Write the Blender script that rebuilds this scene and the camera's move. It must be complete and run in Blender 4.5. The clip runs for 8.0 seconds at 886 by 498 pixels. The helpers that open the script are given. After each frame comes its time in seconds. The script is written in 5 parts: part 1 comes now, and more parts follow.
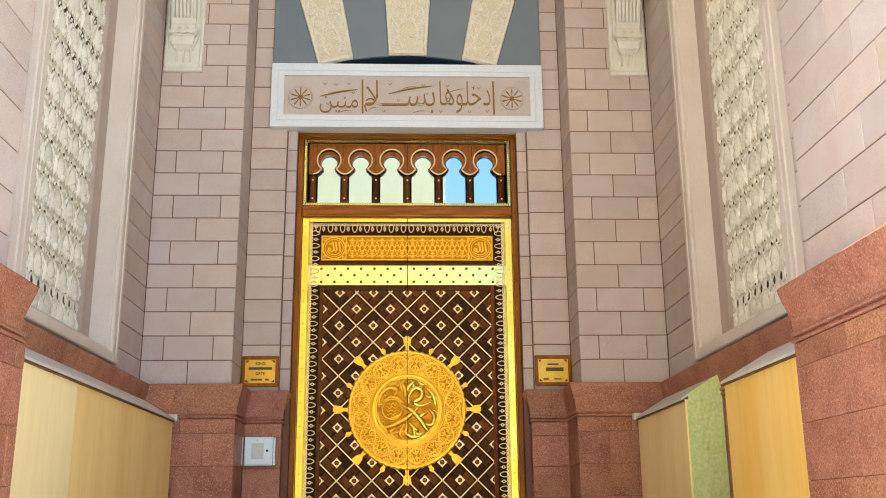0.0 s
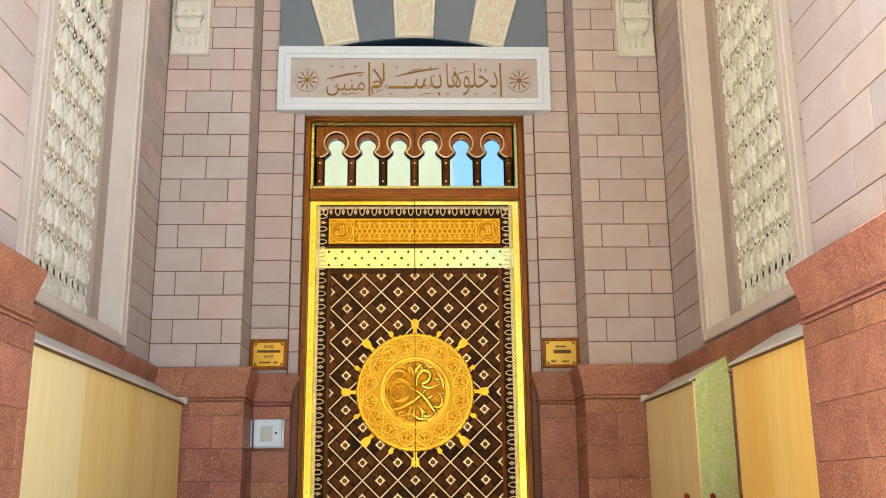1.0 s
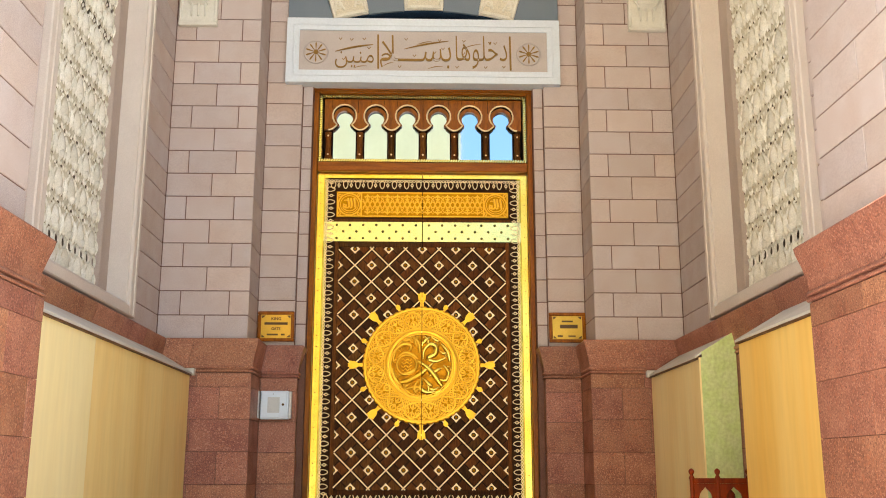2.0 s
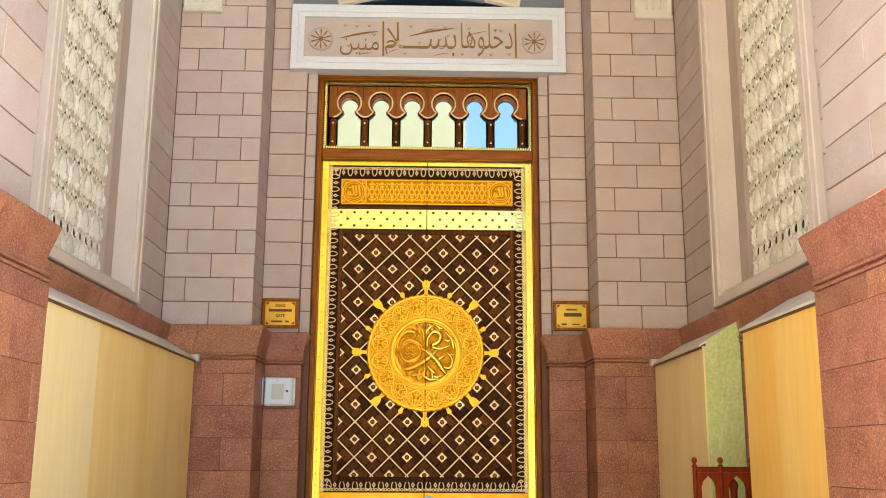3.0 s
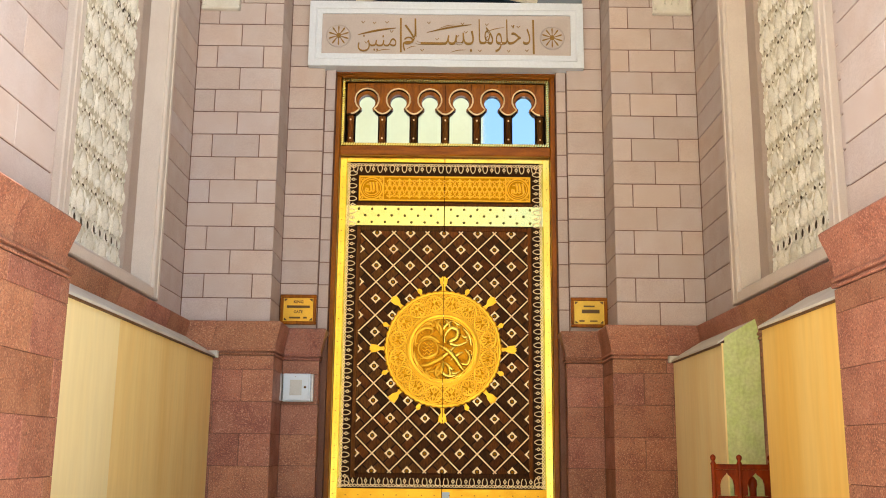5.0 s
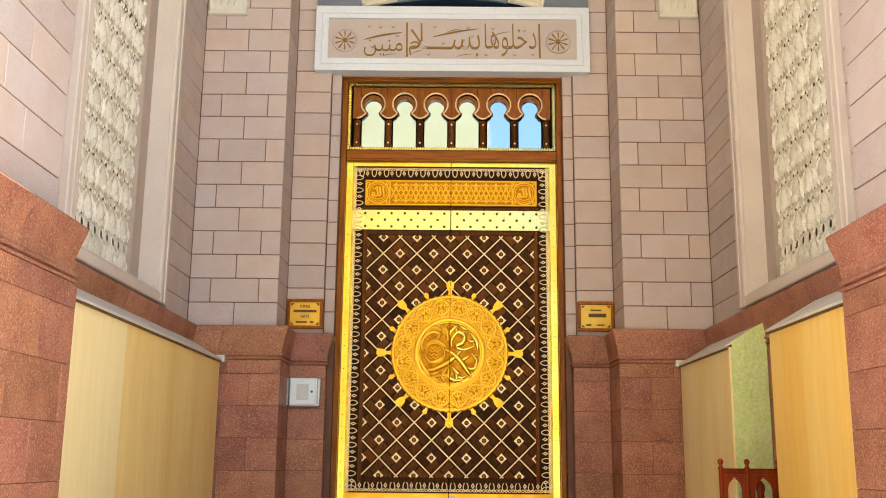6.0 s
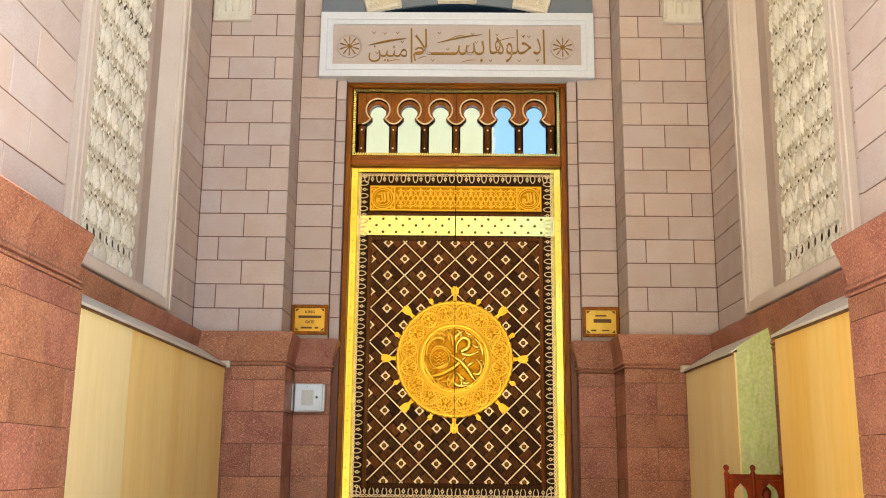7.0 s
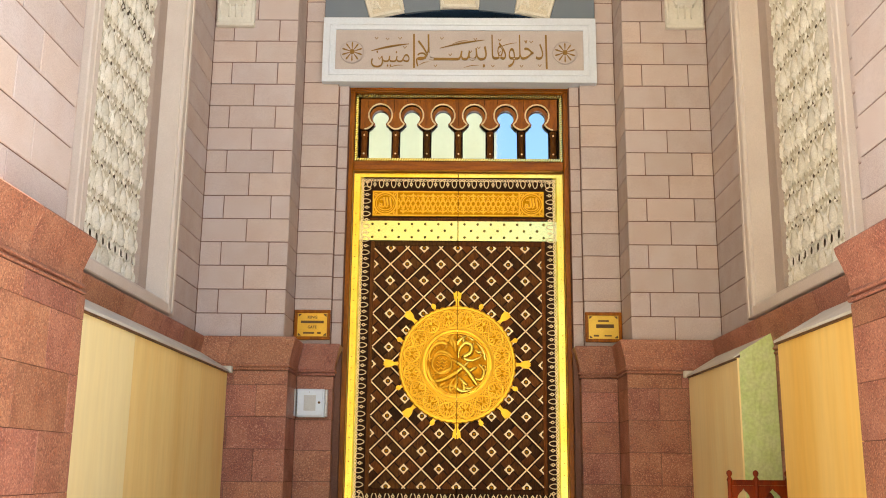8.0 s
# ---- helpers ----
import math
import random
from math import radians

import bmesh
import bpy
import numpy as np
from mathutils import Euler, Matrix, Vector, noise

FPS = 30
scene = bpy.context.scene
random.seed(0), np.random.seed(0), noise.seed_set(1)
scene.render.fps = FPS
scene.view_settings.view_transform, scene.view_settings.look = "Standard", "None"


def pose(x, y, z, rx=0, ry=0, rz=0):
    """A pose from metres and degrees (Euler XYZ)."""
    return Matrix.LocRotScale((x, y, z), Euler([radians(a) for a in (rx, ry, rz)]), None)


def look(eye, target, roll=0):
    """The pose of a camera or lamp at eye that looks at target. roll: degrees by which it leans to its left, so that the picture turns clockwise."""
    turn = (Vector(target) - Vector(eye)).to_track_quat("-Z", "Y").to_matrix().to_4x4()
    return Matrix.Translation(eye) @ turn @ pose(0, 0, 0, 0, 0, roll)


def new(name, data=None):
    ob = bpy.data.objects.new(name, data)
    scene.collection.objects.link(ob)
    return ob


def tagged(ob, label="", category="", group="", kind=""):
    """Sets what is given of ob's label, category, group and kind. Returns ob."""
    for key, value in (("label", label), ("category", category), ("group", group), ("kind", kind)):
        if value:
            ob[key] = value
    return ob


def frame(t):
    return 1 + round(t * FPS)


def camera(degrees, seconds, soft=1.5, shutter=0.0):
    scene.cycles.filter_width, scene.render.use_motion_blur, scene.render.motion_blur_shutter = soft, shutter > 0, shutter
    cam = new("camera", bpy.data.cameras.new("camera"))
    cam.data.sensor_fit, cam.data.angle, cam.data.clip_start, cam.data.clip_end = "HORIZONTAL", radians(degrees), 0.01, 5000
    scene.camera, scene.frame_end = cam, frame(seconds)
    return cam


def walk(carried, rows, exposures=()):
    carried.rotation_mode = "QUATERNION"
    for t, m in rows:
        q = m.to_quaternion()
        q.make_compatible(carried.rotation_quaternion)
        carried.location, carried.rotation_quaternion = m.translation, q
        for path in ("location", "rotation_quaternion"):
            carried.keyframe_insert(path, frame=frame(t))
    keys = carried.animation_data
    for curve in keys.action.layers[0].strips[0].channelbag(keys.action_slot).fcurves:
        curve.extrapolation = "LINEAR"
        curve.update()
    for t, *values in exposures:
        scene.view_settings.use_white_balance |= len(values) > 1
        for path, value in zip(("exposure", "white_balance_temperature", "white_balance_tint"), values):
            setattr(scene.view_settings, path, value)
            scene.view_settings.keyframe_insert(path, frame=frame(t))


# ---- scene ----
cam = camera(49.00, 8.0, soft=1.0)
EYE = (-0.041, -13.40, 1.45)
PATH = [
    (0, -2.214, 15.318, 0.510),
    (0.5, -2.041, 15.033, 0.699),
    (1, -1.746, 14.308, 0.571),
    (1.5, -1.550, 13.438, 0.208),
    (3, -1.244, 12.052, -0.355),
    (3.5, -0.985, 11.880, -0.460),
    (4, -0.733, 11.827, -0.505),
    (4.5, -0.464, 11.804, -0.546),
    (6, 0.160, 12.079, -0.555),
    (6.5, 0.347, 12.254, -0.528),
    (7, 0.449, 12.403, -0.544),
    (7.5, 0.535, 12.566, -0.572),
    (8, 0.590, 12.707, -0.575),
]
walk(cam, [(t, pose(*EYE, 90 + pitch, roll, yaw)) for t, yaw, pitch, roll in PATH], 
     exposures=[(0, 1.88, 6600, 4), (1.5, 1.90, 6900, 5), (3, 1.93, 7350, 8), (8, 1.91, 7350, 8)])

# ---- light ----
world = bpy.data.worlds.new("sky")
scene.world = world
world.use_nodes = True
wn = world.node_tree.nodes
sky = wn.new("ShaderNodeTexSky")
sky.sky_type = "NISHITA"
sky.sun_disc = False
sky.sun_elevation = radians(82)
sky.sun_rotation = radians(180)
wn["Background"].inputs["Strength"].default_value = 0.125
world.node_tree.links.new(sky.outputs["Color"], wn["Background"].inputs["Color"])

sun = new("sun", bpy.data.lights.new("sun", "SUN"))
sun.data.energy = 5.0
sun.data.angle = radians(0.5)
sun.data.color = (1.0, 0.95, 0.88)
sun.matrix_world = look((0, -14.0, 100), (0, 0, 0.5))


# ---- materials ----
def material(name, colour, rough=0.5, metal=0.0, tint=None, mix=0.25, scale=6.0, fine=120.0,
             grain=0.12, bump=0.15, bump_scale=None, speck=None, random=0.0, coat=0.0, stretch=None, spec=0.5, hues=None, island=0.0):
    """A node material: base colour with broad stains towards tint, fine grain, specks and relief."""
    m = bpy.data.materials.new(name)
    m.use_nodes = True
    nt = m.node_tree
    n, l = nt.nodes, nt.links
    b = n["Principled BSDF"]
    tc = n.new("ShaderNodeTexCoord")
    src = tc.outputs["Object"]
    if random:
        # each piece shows its own part of the stone
        info = n.new("ShaderNodeObjectInfo")
        off = n.new("ShaderNodeVectorMath")
        off.operation = "MULTIPLY_ADD"
        comb = n.new("ShaderNodeCombineXYZ")
        for k in "XYZ":
            l.new(info.outputs["Random"], comb.inputs[k])
        l.new(comb.outputs[0], off.inputs[0])
        off.inputs[1].default_value = (37.0, 19.0, 53.0)
        l.new(src, off.inputs[2])
        src = off.outputs[0]
    if stretch:
        mp = n.new("ShaderNodeMapping")
        mp.inputs["Scale"].default_value = stretch
        l.new(src, mp.inputs["Vector"])
        src = mp.outputs[0]

    def noise_at(s, detail=3.0):
        t = n.new("ShaderNodeTexNoise")
        t.inputs["Scale"].default_value = s
        t.inputs["Detail"].default_value = detail
        l.new(src, t.inputs["Vector"])
        return t.outputs["Fac"]

    def ramp(fac, a, c):
        r = n.new("ShaderNodeMapRange")
        r.inputs["From Min"].default_value, r.inputs["From Max"].default_value = a, c
        l.new(fac, r.inputs["Value"])
        return r.outputs[0]

    def blend(fac, a, c, how="MIX"):
        x = n.new("ShaderNodeMix")
        x.data_type, x.blend_type = "RGBA", how
        for sock, v in ((x.inputs[0], fac), (x.inputs[6], a), (x.inputs[7], c)):
            if isinstance(v, bpy.types.NodeSocket):
                l.new(v, sock)
            elif isinstance(v, (int, float)):
                sock.default_value = v
            else:
                sock.default_value = (*v, 1)
        return x.outputs[2]

    tint = tint or tuple(c * 0.7 for c in colour)
    broad = ramp(noise_at(scale), 0.35, 0.7)
    mul = n.new("ShaderNodeMath")
    mul.operation = "MULTIPLY"
    l.new(broad, mul.inputs[0])
    mul.inputs[1].default_value = mix
    col = blend(mul.outputs[0], colour, tint)
    grit = ramp(noise_at(fine, 2.0), 0.3, 0.7)
    lo, hi = (1 - grain,) * 3, (1 + grain,) * 3
    col = blend(1.0, col, blend(grit, lo, hi), "MULTIPLY")
    if speck:
        for amount, size, c in speck:
            v = ramp(noise_at(size, 1.0), 0.62 - amount, 0.66 - amount)
            col = blend(v, col, c)
    if random:
        r = ramp(info.outputs["Random"], 0, 1)
        col = blend(1.0, col, blend(r, (1 - random,) * 3, (1 + random * 0.7, 1 + random * 0.75, 1 + random * 0.85)), "MULTIPLY")
        if hues:
            # a second, independent draw for the hue of each piece
            far = n.new("ShaderNodeMath")
            far.operation = "MULTIPLY"
            l.new(info.outputs["Random"], far.inputs[0])
            far.inputs[1].default_value = 17.0
            fr = n.new("ShaderNodeMath")
            fr.operation = "FRACT"
            l.new(far.outputs[0], fr.inputs[0])
            col = blend(1.0, col, blend(fr.outputs[0], *hues), "MULTIPLY")
    if island:
        geo = n.new("ShaderNodeNewGeometry")
        col = blend(1.0, col, blend(geo.outputs["Random Per Island"], (1 - island, 1 - island * 1.05, 1 - island * 1.25), (1 + island * 0.6,) * 3), "MULTIPLY")
    l.new(col, b.inputs["Base Color"])
    b.inputs["Metallic"].default_value = metal
    rr = n.new("ShaderNodeMapRange")
    l.new(broad, rr.inputs["Value"])
    rr.inputs["To Min"].default_value, rr.inputs["To Max"].default_value = rough * 0.9, min(1, rough * 1.15)
    l.new(rr.outputs[0], b.inputs["Roughness"])
    b.inputs["Coat Weight"].default_value = coat
    b.inputs["Specular IOR Level"].default_value = spec
    b.inputs["Coat Roughness"].default_value = 0.15
    if bump:
        bp = n.new("ShaderNodeBump")
        bp.inputs["Strength"].default_value = bump
        bp.inputs["Distance"].default_value = 0.004
        l.new(noise_at(bump_scale or fine * 0.6, 3.0), bp.inputs["Height"])
        l.new(bp.outputs[0], b.inputs["Normal"])
    return m


STONE = material("pink_limestone", (0.515, 0.445, 0.425), 0.65, spec=0.3, tint=(0.475, 0.378, 0.340), mix=0.8, scale=3.4, fine=120, grain=0.14,
                 speck=[(0.0, 190.0, (0.59, 0.50, 0.45))], random=0.08, bump=0.12, hues=((0.975, 0.992, 1.03), (1.03, 0.99, 0.94)))
GRANITE = material("red_granite", (0.39, 0.176, 0.112), 0.48, spec=0.35, tint=(0.25, 0.092, 0.064), mix=0.8, scale=3.5, fine=70, grain=0.30,
                   speck=[(0.03, 60.0, (0.51, 0.26, 0.17)), (0.0, 34.0, (0.42, 0.165, 0.095)), (-0.015, 85.0, (0.16, 0.065, 0.045))], random=0.17, bump=0.10, hues=((0.95, 0.88, 1.00), (1.05, 1.07, 0.97)))
MORTAR = material("brown_mortar", (0.17, 0.082, 0.058), 0.9, fine=60, grain=0.2)
CREAM = material("cream_stone", (0.66, 0.59, 0.53), 0.55, tint=(0.55, 0.45, 0.40), mix=0.4, scale=1.6, fine=90, grain=0.06, bump=0.08)
WHITE = material("white_marble", (0.67, 0.74, 0.83), 0.4, tint=(0.63, 0.68, 0.75), mix=0.5, scale=3, fine=40, grain=0.04, bump=0.05)
IVORY = material("ivory_plaster", (0.70, 0.685, 0.62), 0.55, tint=(0.58, 0.55, 0.46), mix=0.5, scale=5, fine=50, grain=0.05, bump=0.08)
CARVED = material("carved_ivory_stone", (0.72, 0.69, 0.60), 0.6, tint=(0.58, 0.53, 0.42), mix=0.45, scale=9, fine=70, grain=0.10, bump=0.2)
# taupe carries the shade of the recessed window flats
SURROUND = material("recess_shaded_stone", (0.44, 0.36, 0.31), 0.6, tint=(0.38, 0.30, 0.25), mix=0.5, scale=2, fine=90, grain=0.08)
SCREEN = material("screen_stone", (0.78, 0.76, 0.69), 0.7, tint=(0.56, 0.50, 0.36), mix=0.45, island=0.16, scale=7, fine=60, grain=0.10, bump=0.2)
# web tanner than the petals: the shading between them is in its colour
SCREEN_WEB = material("shaded_screen_web", (0.66, 0.62, 0.50), 0.75, tint=(0.48, 0.42, 0.28), mix=0.8, scale=6, fine=50, grain=0.15)
CARVED_GROUND = material("carved_ground", (0.62, 0.56, 0.43), 0.75, tint=(0.68, 0.63, 0.52), mix=0.7, scale=4, fine=50, grain=0.15)
# dark brown that paints the shade inside the screen's openings
VOID = material("screen_hole_shade", (0.16, 0.125, 0.085), 0.9, fine=20)
BLUE = material("blue_grey_stone", (0.145, 0.185, 0.235), 0.5, tint=(0.18, 0.215, 0.25), mix=0.6, scale=2.5, fine=120, grain=0.10, bump=0.08)
MOSAIC = material("blue_mosaic", (0.018, 0.045, 0.085), 0.5, spec=0.2, tint=(0.02, 0.045, 0.085), mix=0.8, scale=25, fine=70, grain=0.5, bump=0.3)
SAND = material("inscription_field", (0.50, 0.445, 0.425), 0.6, tint=(0.45, 0.39, 0.365), mix=0.5, scale=4, fine=90, grain=0.06)
BRONZE = material("gilt_lettering", (0.26, 0.14, 0.030), 0.38, metal=0.6, tint=(0.28, 0.16, 0.04), mix=0.7, scale=5, fine=60)
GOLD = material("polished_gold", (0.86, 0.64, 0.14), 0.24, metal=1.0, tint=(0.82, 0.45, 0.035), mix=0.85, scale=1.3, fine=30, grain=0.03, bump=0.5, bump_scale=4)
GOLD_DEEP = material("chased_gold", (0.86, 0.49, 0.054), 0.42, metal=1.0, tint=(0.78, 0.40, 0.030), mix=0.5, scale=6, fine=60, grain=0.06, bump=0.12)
# ground of the reliefs: recess shade put into a darker gold
GOLD_GROUND = material("shaded_gold_ground", (0.52, 0.24, 0.012), 0.52, metal=1.0, tint=(0.44, 0.18, 0.008), mix=0.6, scale=9, fine=60, bump=0.2)
# darkest gold: paints the hollow centre's shade; also on rivets, rope bed and eyes
GOLD_DARK = material("darkened_gold", (0.40, 0.17, 0.011), 0.34, metal=1.0, tint=(0.17, 0.055, 0.003), mix=0.7, scale=10, fine=60, bump=0.12)
BRASS_PLATE = material("engraved_brass", (0.66, 0.41, 0.08), 0.32, metal=1.0, tint=(0.52, 0.33, 0.06), mix=0.6, scale=6, fine=60, grain=0.05)
STUD = material("bronze_stud", (0.17, 0.13, 0.02), 0.45, metal=0.5, scale=20, fine=60)
GOLD_PALE = material("pale_brass", (0.64, 0.61, 0.26), 0.24, metal=1.0, tint=(0.60, 0.55, 0.20), mix=0.5, scale=3, fine=40, grain=0.03, bump=0.04)
INLAY = material("brass_inlay", (0.90, 0.71, 0.42), 0.36, metal=0.45, tint=(0.80, 0.60, 0.32), mix=0.5, scale=8, fine=60)
TEAK = material("dark_teak", (0.160, 0.055, 0.012), 0.45, spec=0.07, tint=(0.040, 0.011, 0.004), mix=0.7, scale=5, fine=40, grain=0.3, random=0.55, hues=((0.84, 1.0, 0.95), (1.12, 0.97, 0.8)), stretch=(14, 2, 2))
CHAIN_GOLD = material("olive_brass", (0.60, 0.50, 0.10), 0.35, metal=1.0, tint=(0.34, 0.26, 0.05), mix=0.8, scale=12, fine=60)
BORDER = material("border_teak", (0.042, 0.017, 0.005), 0.5, spec=0.06, tint=(0.024, 0.010, 0.004), mix=0.7, scale=9, fine=60, grain=0.3)
TEAK_GROUND = material("black_teak", (0.012, 0.005, 0.002), 0.6, spec=0.03, tint=(0.018, 0.010, 0.006), mix=0.7, scale=9, fine=60, grain=0.3)
WOOD = material("varnished_wood", (0.33, 0.098, 0.005), 0.35, spec=0.2, tint=(0.17, 0.045, 0.003), mix=0.8, scale=3, fine=30, grain=0.25, stretch=(6, 4, 0.8), coat=0.05)
WOOD_RAIL = material("varnished_wood_rail", (0.37, 0.105, 0.006), 0.4, spec=0.2, tint=(0.18, 0.046, 0.005), mix=0.8, scale=3, fine=30, grain=0.25, stretch=(0.8, 4, 8), coat=0.05)
PLY = material("plywood", (0.93, 0.71, 0.30), 0.6, spec=0.3, tint=(0.86, 0.58, 0.20), mix=0.6, scale=1.5, fine=9, grain=0.035, stretch=(1.7, 1.7, 0.22), bump=0.05)
PLY_PALE = material("pale_plywood", (0.95, 0.82, 0.45), 0.6, spec=0.3, tint=(0.91, 0.74, 0.36), mix=0.5, scale=1.5, fine=9, grain=0.03, stretch=(1.7, 1.7, 0.22), bump=0.05)
PLY_ORANGE = material("orange_plywood", (0.92, 0.63, 0.20), 0.55, spec=0.3, tint=(0.88, 0.52, 0.11), mix=0.8, scale=1.4, fine=9, grain=0.035, stretch=(1.7, 1.7, 0.2), bump=0.05)
PLY_TAN = material("tan_plywood", (0.93, 0.77, 0.42), 0.6, spec=0.3, tint=(0.84, 0.60, 0.24), mix=0.6, scale=1.5, fine=9, grain=0.03, stretch=(1.7, 1.7, 0.22), bump=0.05)
LATH = material("dark_lath", (0.13, 0.06, 0.02), 0.6, scale=5, fine=40, grain=0.2)
BOXSIDE = material("galvanised_steel", (0.50, 0.52, 0.56), 0.4, metal=0.5, scale=6, fine=40)
ROOFING = material("white_boarding", (0.66, 0.64, 0.58), 0.6, tint=(0.54, 0.50, 0.42), mix=0.6, scale=2.5, fine=40, grain=0.05)
GREEN = material("green_sheathing", (0.50, 0.62, 0.24), 0.6, tint=(0.60, 0.66, 0.36), mix=0.8, scale=7, fine=30, grain=0.12, bump=0.35, bump_scale=6)
BOXPAINT = material("white_enamel", (0.70, 0.84, 0.98), 0.35, tint=(0.66, 0.69, 0.72), scale=4, fine=30, grain=0.02, bump=0.02)
BOXDARK = material("grey_steel", (0.22, 0.23, 0.25), 0.45, metal=0.4, scale=4, fine=40)
CHAIRWOOD = material("red_brown_mahogany", (0.20, 0.026, 0.003), 0.4, spec=0.15, tint=(0.08, 0.007, 0.002), mix=0.8, scale=5, fine=30, grain=0.2, stretch=(3, 3, 1))
INK = material("dark_engraving", (0.10, 0.05, 0.01), 0.6, scale=5)
PAVING = material("pale_paving", (0.74, 0.71, 0.66), 0.6, tint=(0.66, 0.62, 0.56), mix=0.6, scale=0.5, fine=20, grain=0.06)
PLASTER = material("cream_render", (0.95, 0.73, 0.39), 0.75, tint=(0.90, 0.67, 0.34), mix=0.6, scale=0.3, fine=6, grain=0.05)
PORCH = material("porch_paving", (0.38, 0.30, 0.245), 0.6, tint=(0.32, 0.25, 0.20), mix=0.6, scale=0.5, fine=20, grain=0.06)
CEILING = material("ceiling_plaster", (0.45, 0.38, 0.31), 0.8, scale=1, fine=20, grain=0.04)
GLASS = material("mirror_coated_glass", (0.37, 0.51, 0.65), 0.03, metal=1.0, tint=(0.32, 0.47, 0.63), mix=0.3, scale=1.2, fine=3, grain=0.0, bump=0.10, bump_scale=2.0)


# ---- building helpers ----
def part(name, bm, mat, parent=None, label="", smooth=False):
    """Links a bmesh as one mesh object, under parent if given."""
    me = bpy.data.meshes.new(name)
    bmesh.ops.recalc_face_normals(bm, faces=bm.faces)
    if smooth:
        for f in bm.faces:
            f.smooth = True
    bm.to_mesh(me)
    bm.free()
    for m in (mat if isinstance(mat, (list, tuple)) else [mat]):
        me.materials.append(m)
    ob = new(name, me)
    if parent:
        ob.parent = parent
    if label:
        tagged(ob, label)
    return ob


def thing(name, label, category, group="", kind=""):
    ob = new(name)
    ob.empty_display_size = 0.1
    return tagged(ob, label, category, group, kind)


def box(bm, x0, x1, y0, y1, z0, z1, bevel=0.0, mi=0):
    vs = [bm.verts.new((x, y, z)) for x in (x0, x1) for y in (y0, y1) for z in (z0, z1)]
    fs = [bm.faces.new([vs[i] for i in q]) for q in ((0, 1, 3, 2), (4, 6, 7, 5), (0, 4, 5, 1), (2, 3, 7, 6), (0, 2, 6, 4), (1, 5, 7, 3))]
    for f in fs:
        f.material_index = mi
    if bevel:
        es = {e for f in fs for e in f.edges}
        bmesh.ops.bevel(bm, geom=list(es), offset=bevel, segments=1, affect="EDGES")


def boxed(*args, **kw):
    bm = bmesh.new()
    box(bm, *args, **kw)
    return bm


def prism(bm, pts, y0, y1, mi=0):
    """A polygon of (x, z) points as a plate from y0 (front) to y1."""
    a = [bm.verts.new((x, y0, z)) for x, z in pts]
    b = [bm.verts.new((x, y1, z)) for x, z in pts]
    n = len(pts)
    fs = [bm.faces.new(a), bm.faces.new(b[::-1])]
    for i in range(n):
        fs.append(bm.faces.new((a[i], b[i], b[(i + 1) % n], a[(i + 1) % n])))
    for f in fs:
        f.material_index = mi


def ridge(bm, pts, r, y, closed=False, lift=1.0, mi=0, taper=False):
    """A half-round raised line along (x, z) points on a plate whose face is at y."""
    n = len(pts)
    rows = []
    for i, (x, z) in enumerate(pts):
        ax, az = pts[(i - 1) % n] if (closed or i) else pts[0]
        bx, bz = pts[(i + 1) % n] if (closed or i < n - 1) else pts[-1]
        tx, tz = bx - ax, bz - az
        d = math.hypot(tx, tz) or 1.0
        nx, nz = -tz / d, tx / d
        rr = r * (0.25 + 0.75 * math.sin(math.pi * (i + 0.3) / (n - 0.4))) if taper else r
        rows.append([bm.verts.new((x + nx * rr * c, y - rr * lift * s, z + nz * rr * c)) for c, s in ((1, -0.1), (0.62, 0.75), (-0.62, 0.75), (-1, -0.1))])
    for i in range(n if closed else n - 1):
        a, b = rows[i], rows[(i + 1) % n]
        for k in range(3):
            f = bm.faces.new((a[k], a[k + 1], b[k + 1], b[k]))
            f.material_index = mi


def arc(cx, cz, r, a0, a1, n, rz=None):
    rz = r if rz is None else rz
    return [(cx + r * math.cos(radians(a0 + (a1 - a0) * i / n)), cz + rz * math.sin(radians(a0 + (a1 - a0) * i / n))) for i in range(n + 1)]


def spiral(cx, cz, r, a0, turns, n=16, hand=1):
    return [(cx + r * (1 - 0.8 * i / n) * math.cos(a0 + hand * 2 * math.pi * turns * i / n),
             cz + r * (1 - 0.8 * i / n) * math.sin(a0 + hand * 2 * math.pi * turns * i / n)) for i in range(n + 1)]


def disc(bm, cx, cz, profile, segs=48, mi=0):
    """Turns a profile of (radius, y) round the axis through (cx, cz) that points at the viewer."""
    rings = []
    for r, y in profile:
        if r < 1e-6:
            rings.append([bm.verts.new((cx, y, cz))])
        else:
            rings.append([bm.verts.new((cx + r * math.cos(2 * math.pi * k / segs), y, cz + r * math.sin(2 * math.pi * k / segs))) for k in range(segs)])
    for a, b in zip(rings, rings[1:]):
        for k in range(segs):
            q = [a[k % len(a)], a[(k + 1) % len(a)], b[(k + 1) % len(b)], b[k % len(b)]]
            q = list(dict.fromkeys(q))
            if len(q) > 2:
                f = bm.faces.new(q)
                f.material_index = mi


def lathe(bm, x, y, profile, segs=14, mi=0):
    """Turns a profile of (radius, z) round an upright axis."""
    rings = [[bm.verts.new((x + max(r, 1e-4) * math.cos(2 * math.pi * k / segs), y + max(r, 1e-4) * math.sin(2 * math.pi * k / segs), z)) for k in range(segs)] for r, z in profile]
    for a, b in zip(rings, rings[1:]):
        for k in range(segs):
            f = bm.faces.new((a[k], a[(k + 1) % segs], b[(k + 1) % segs], b[k]))
            f.material_index = mi


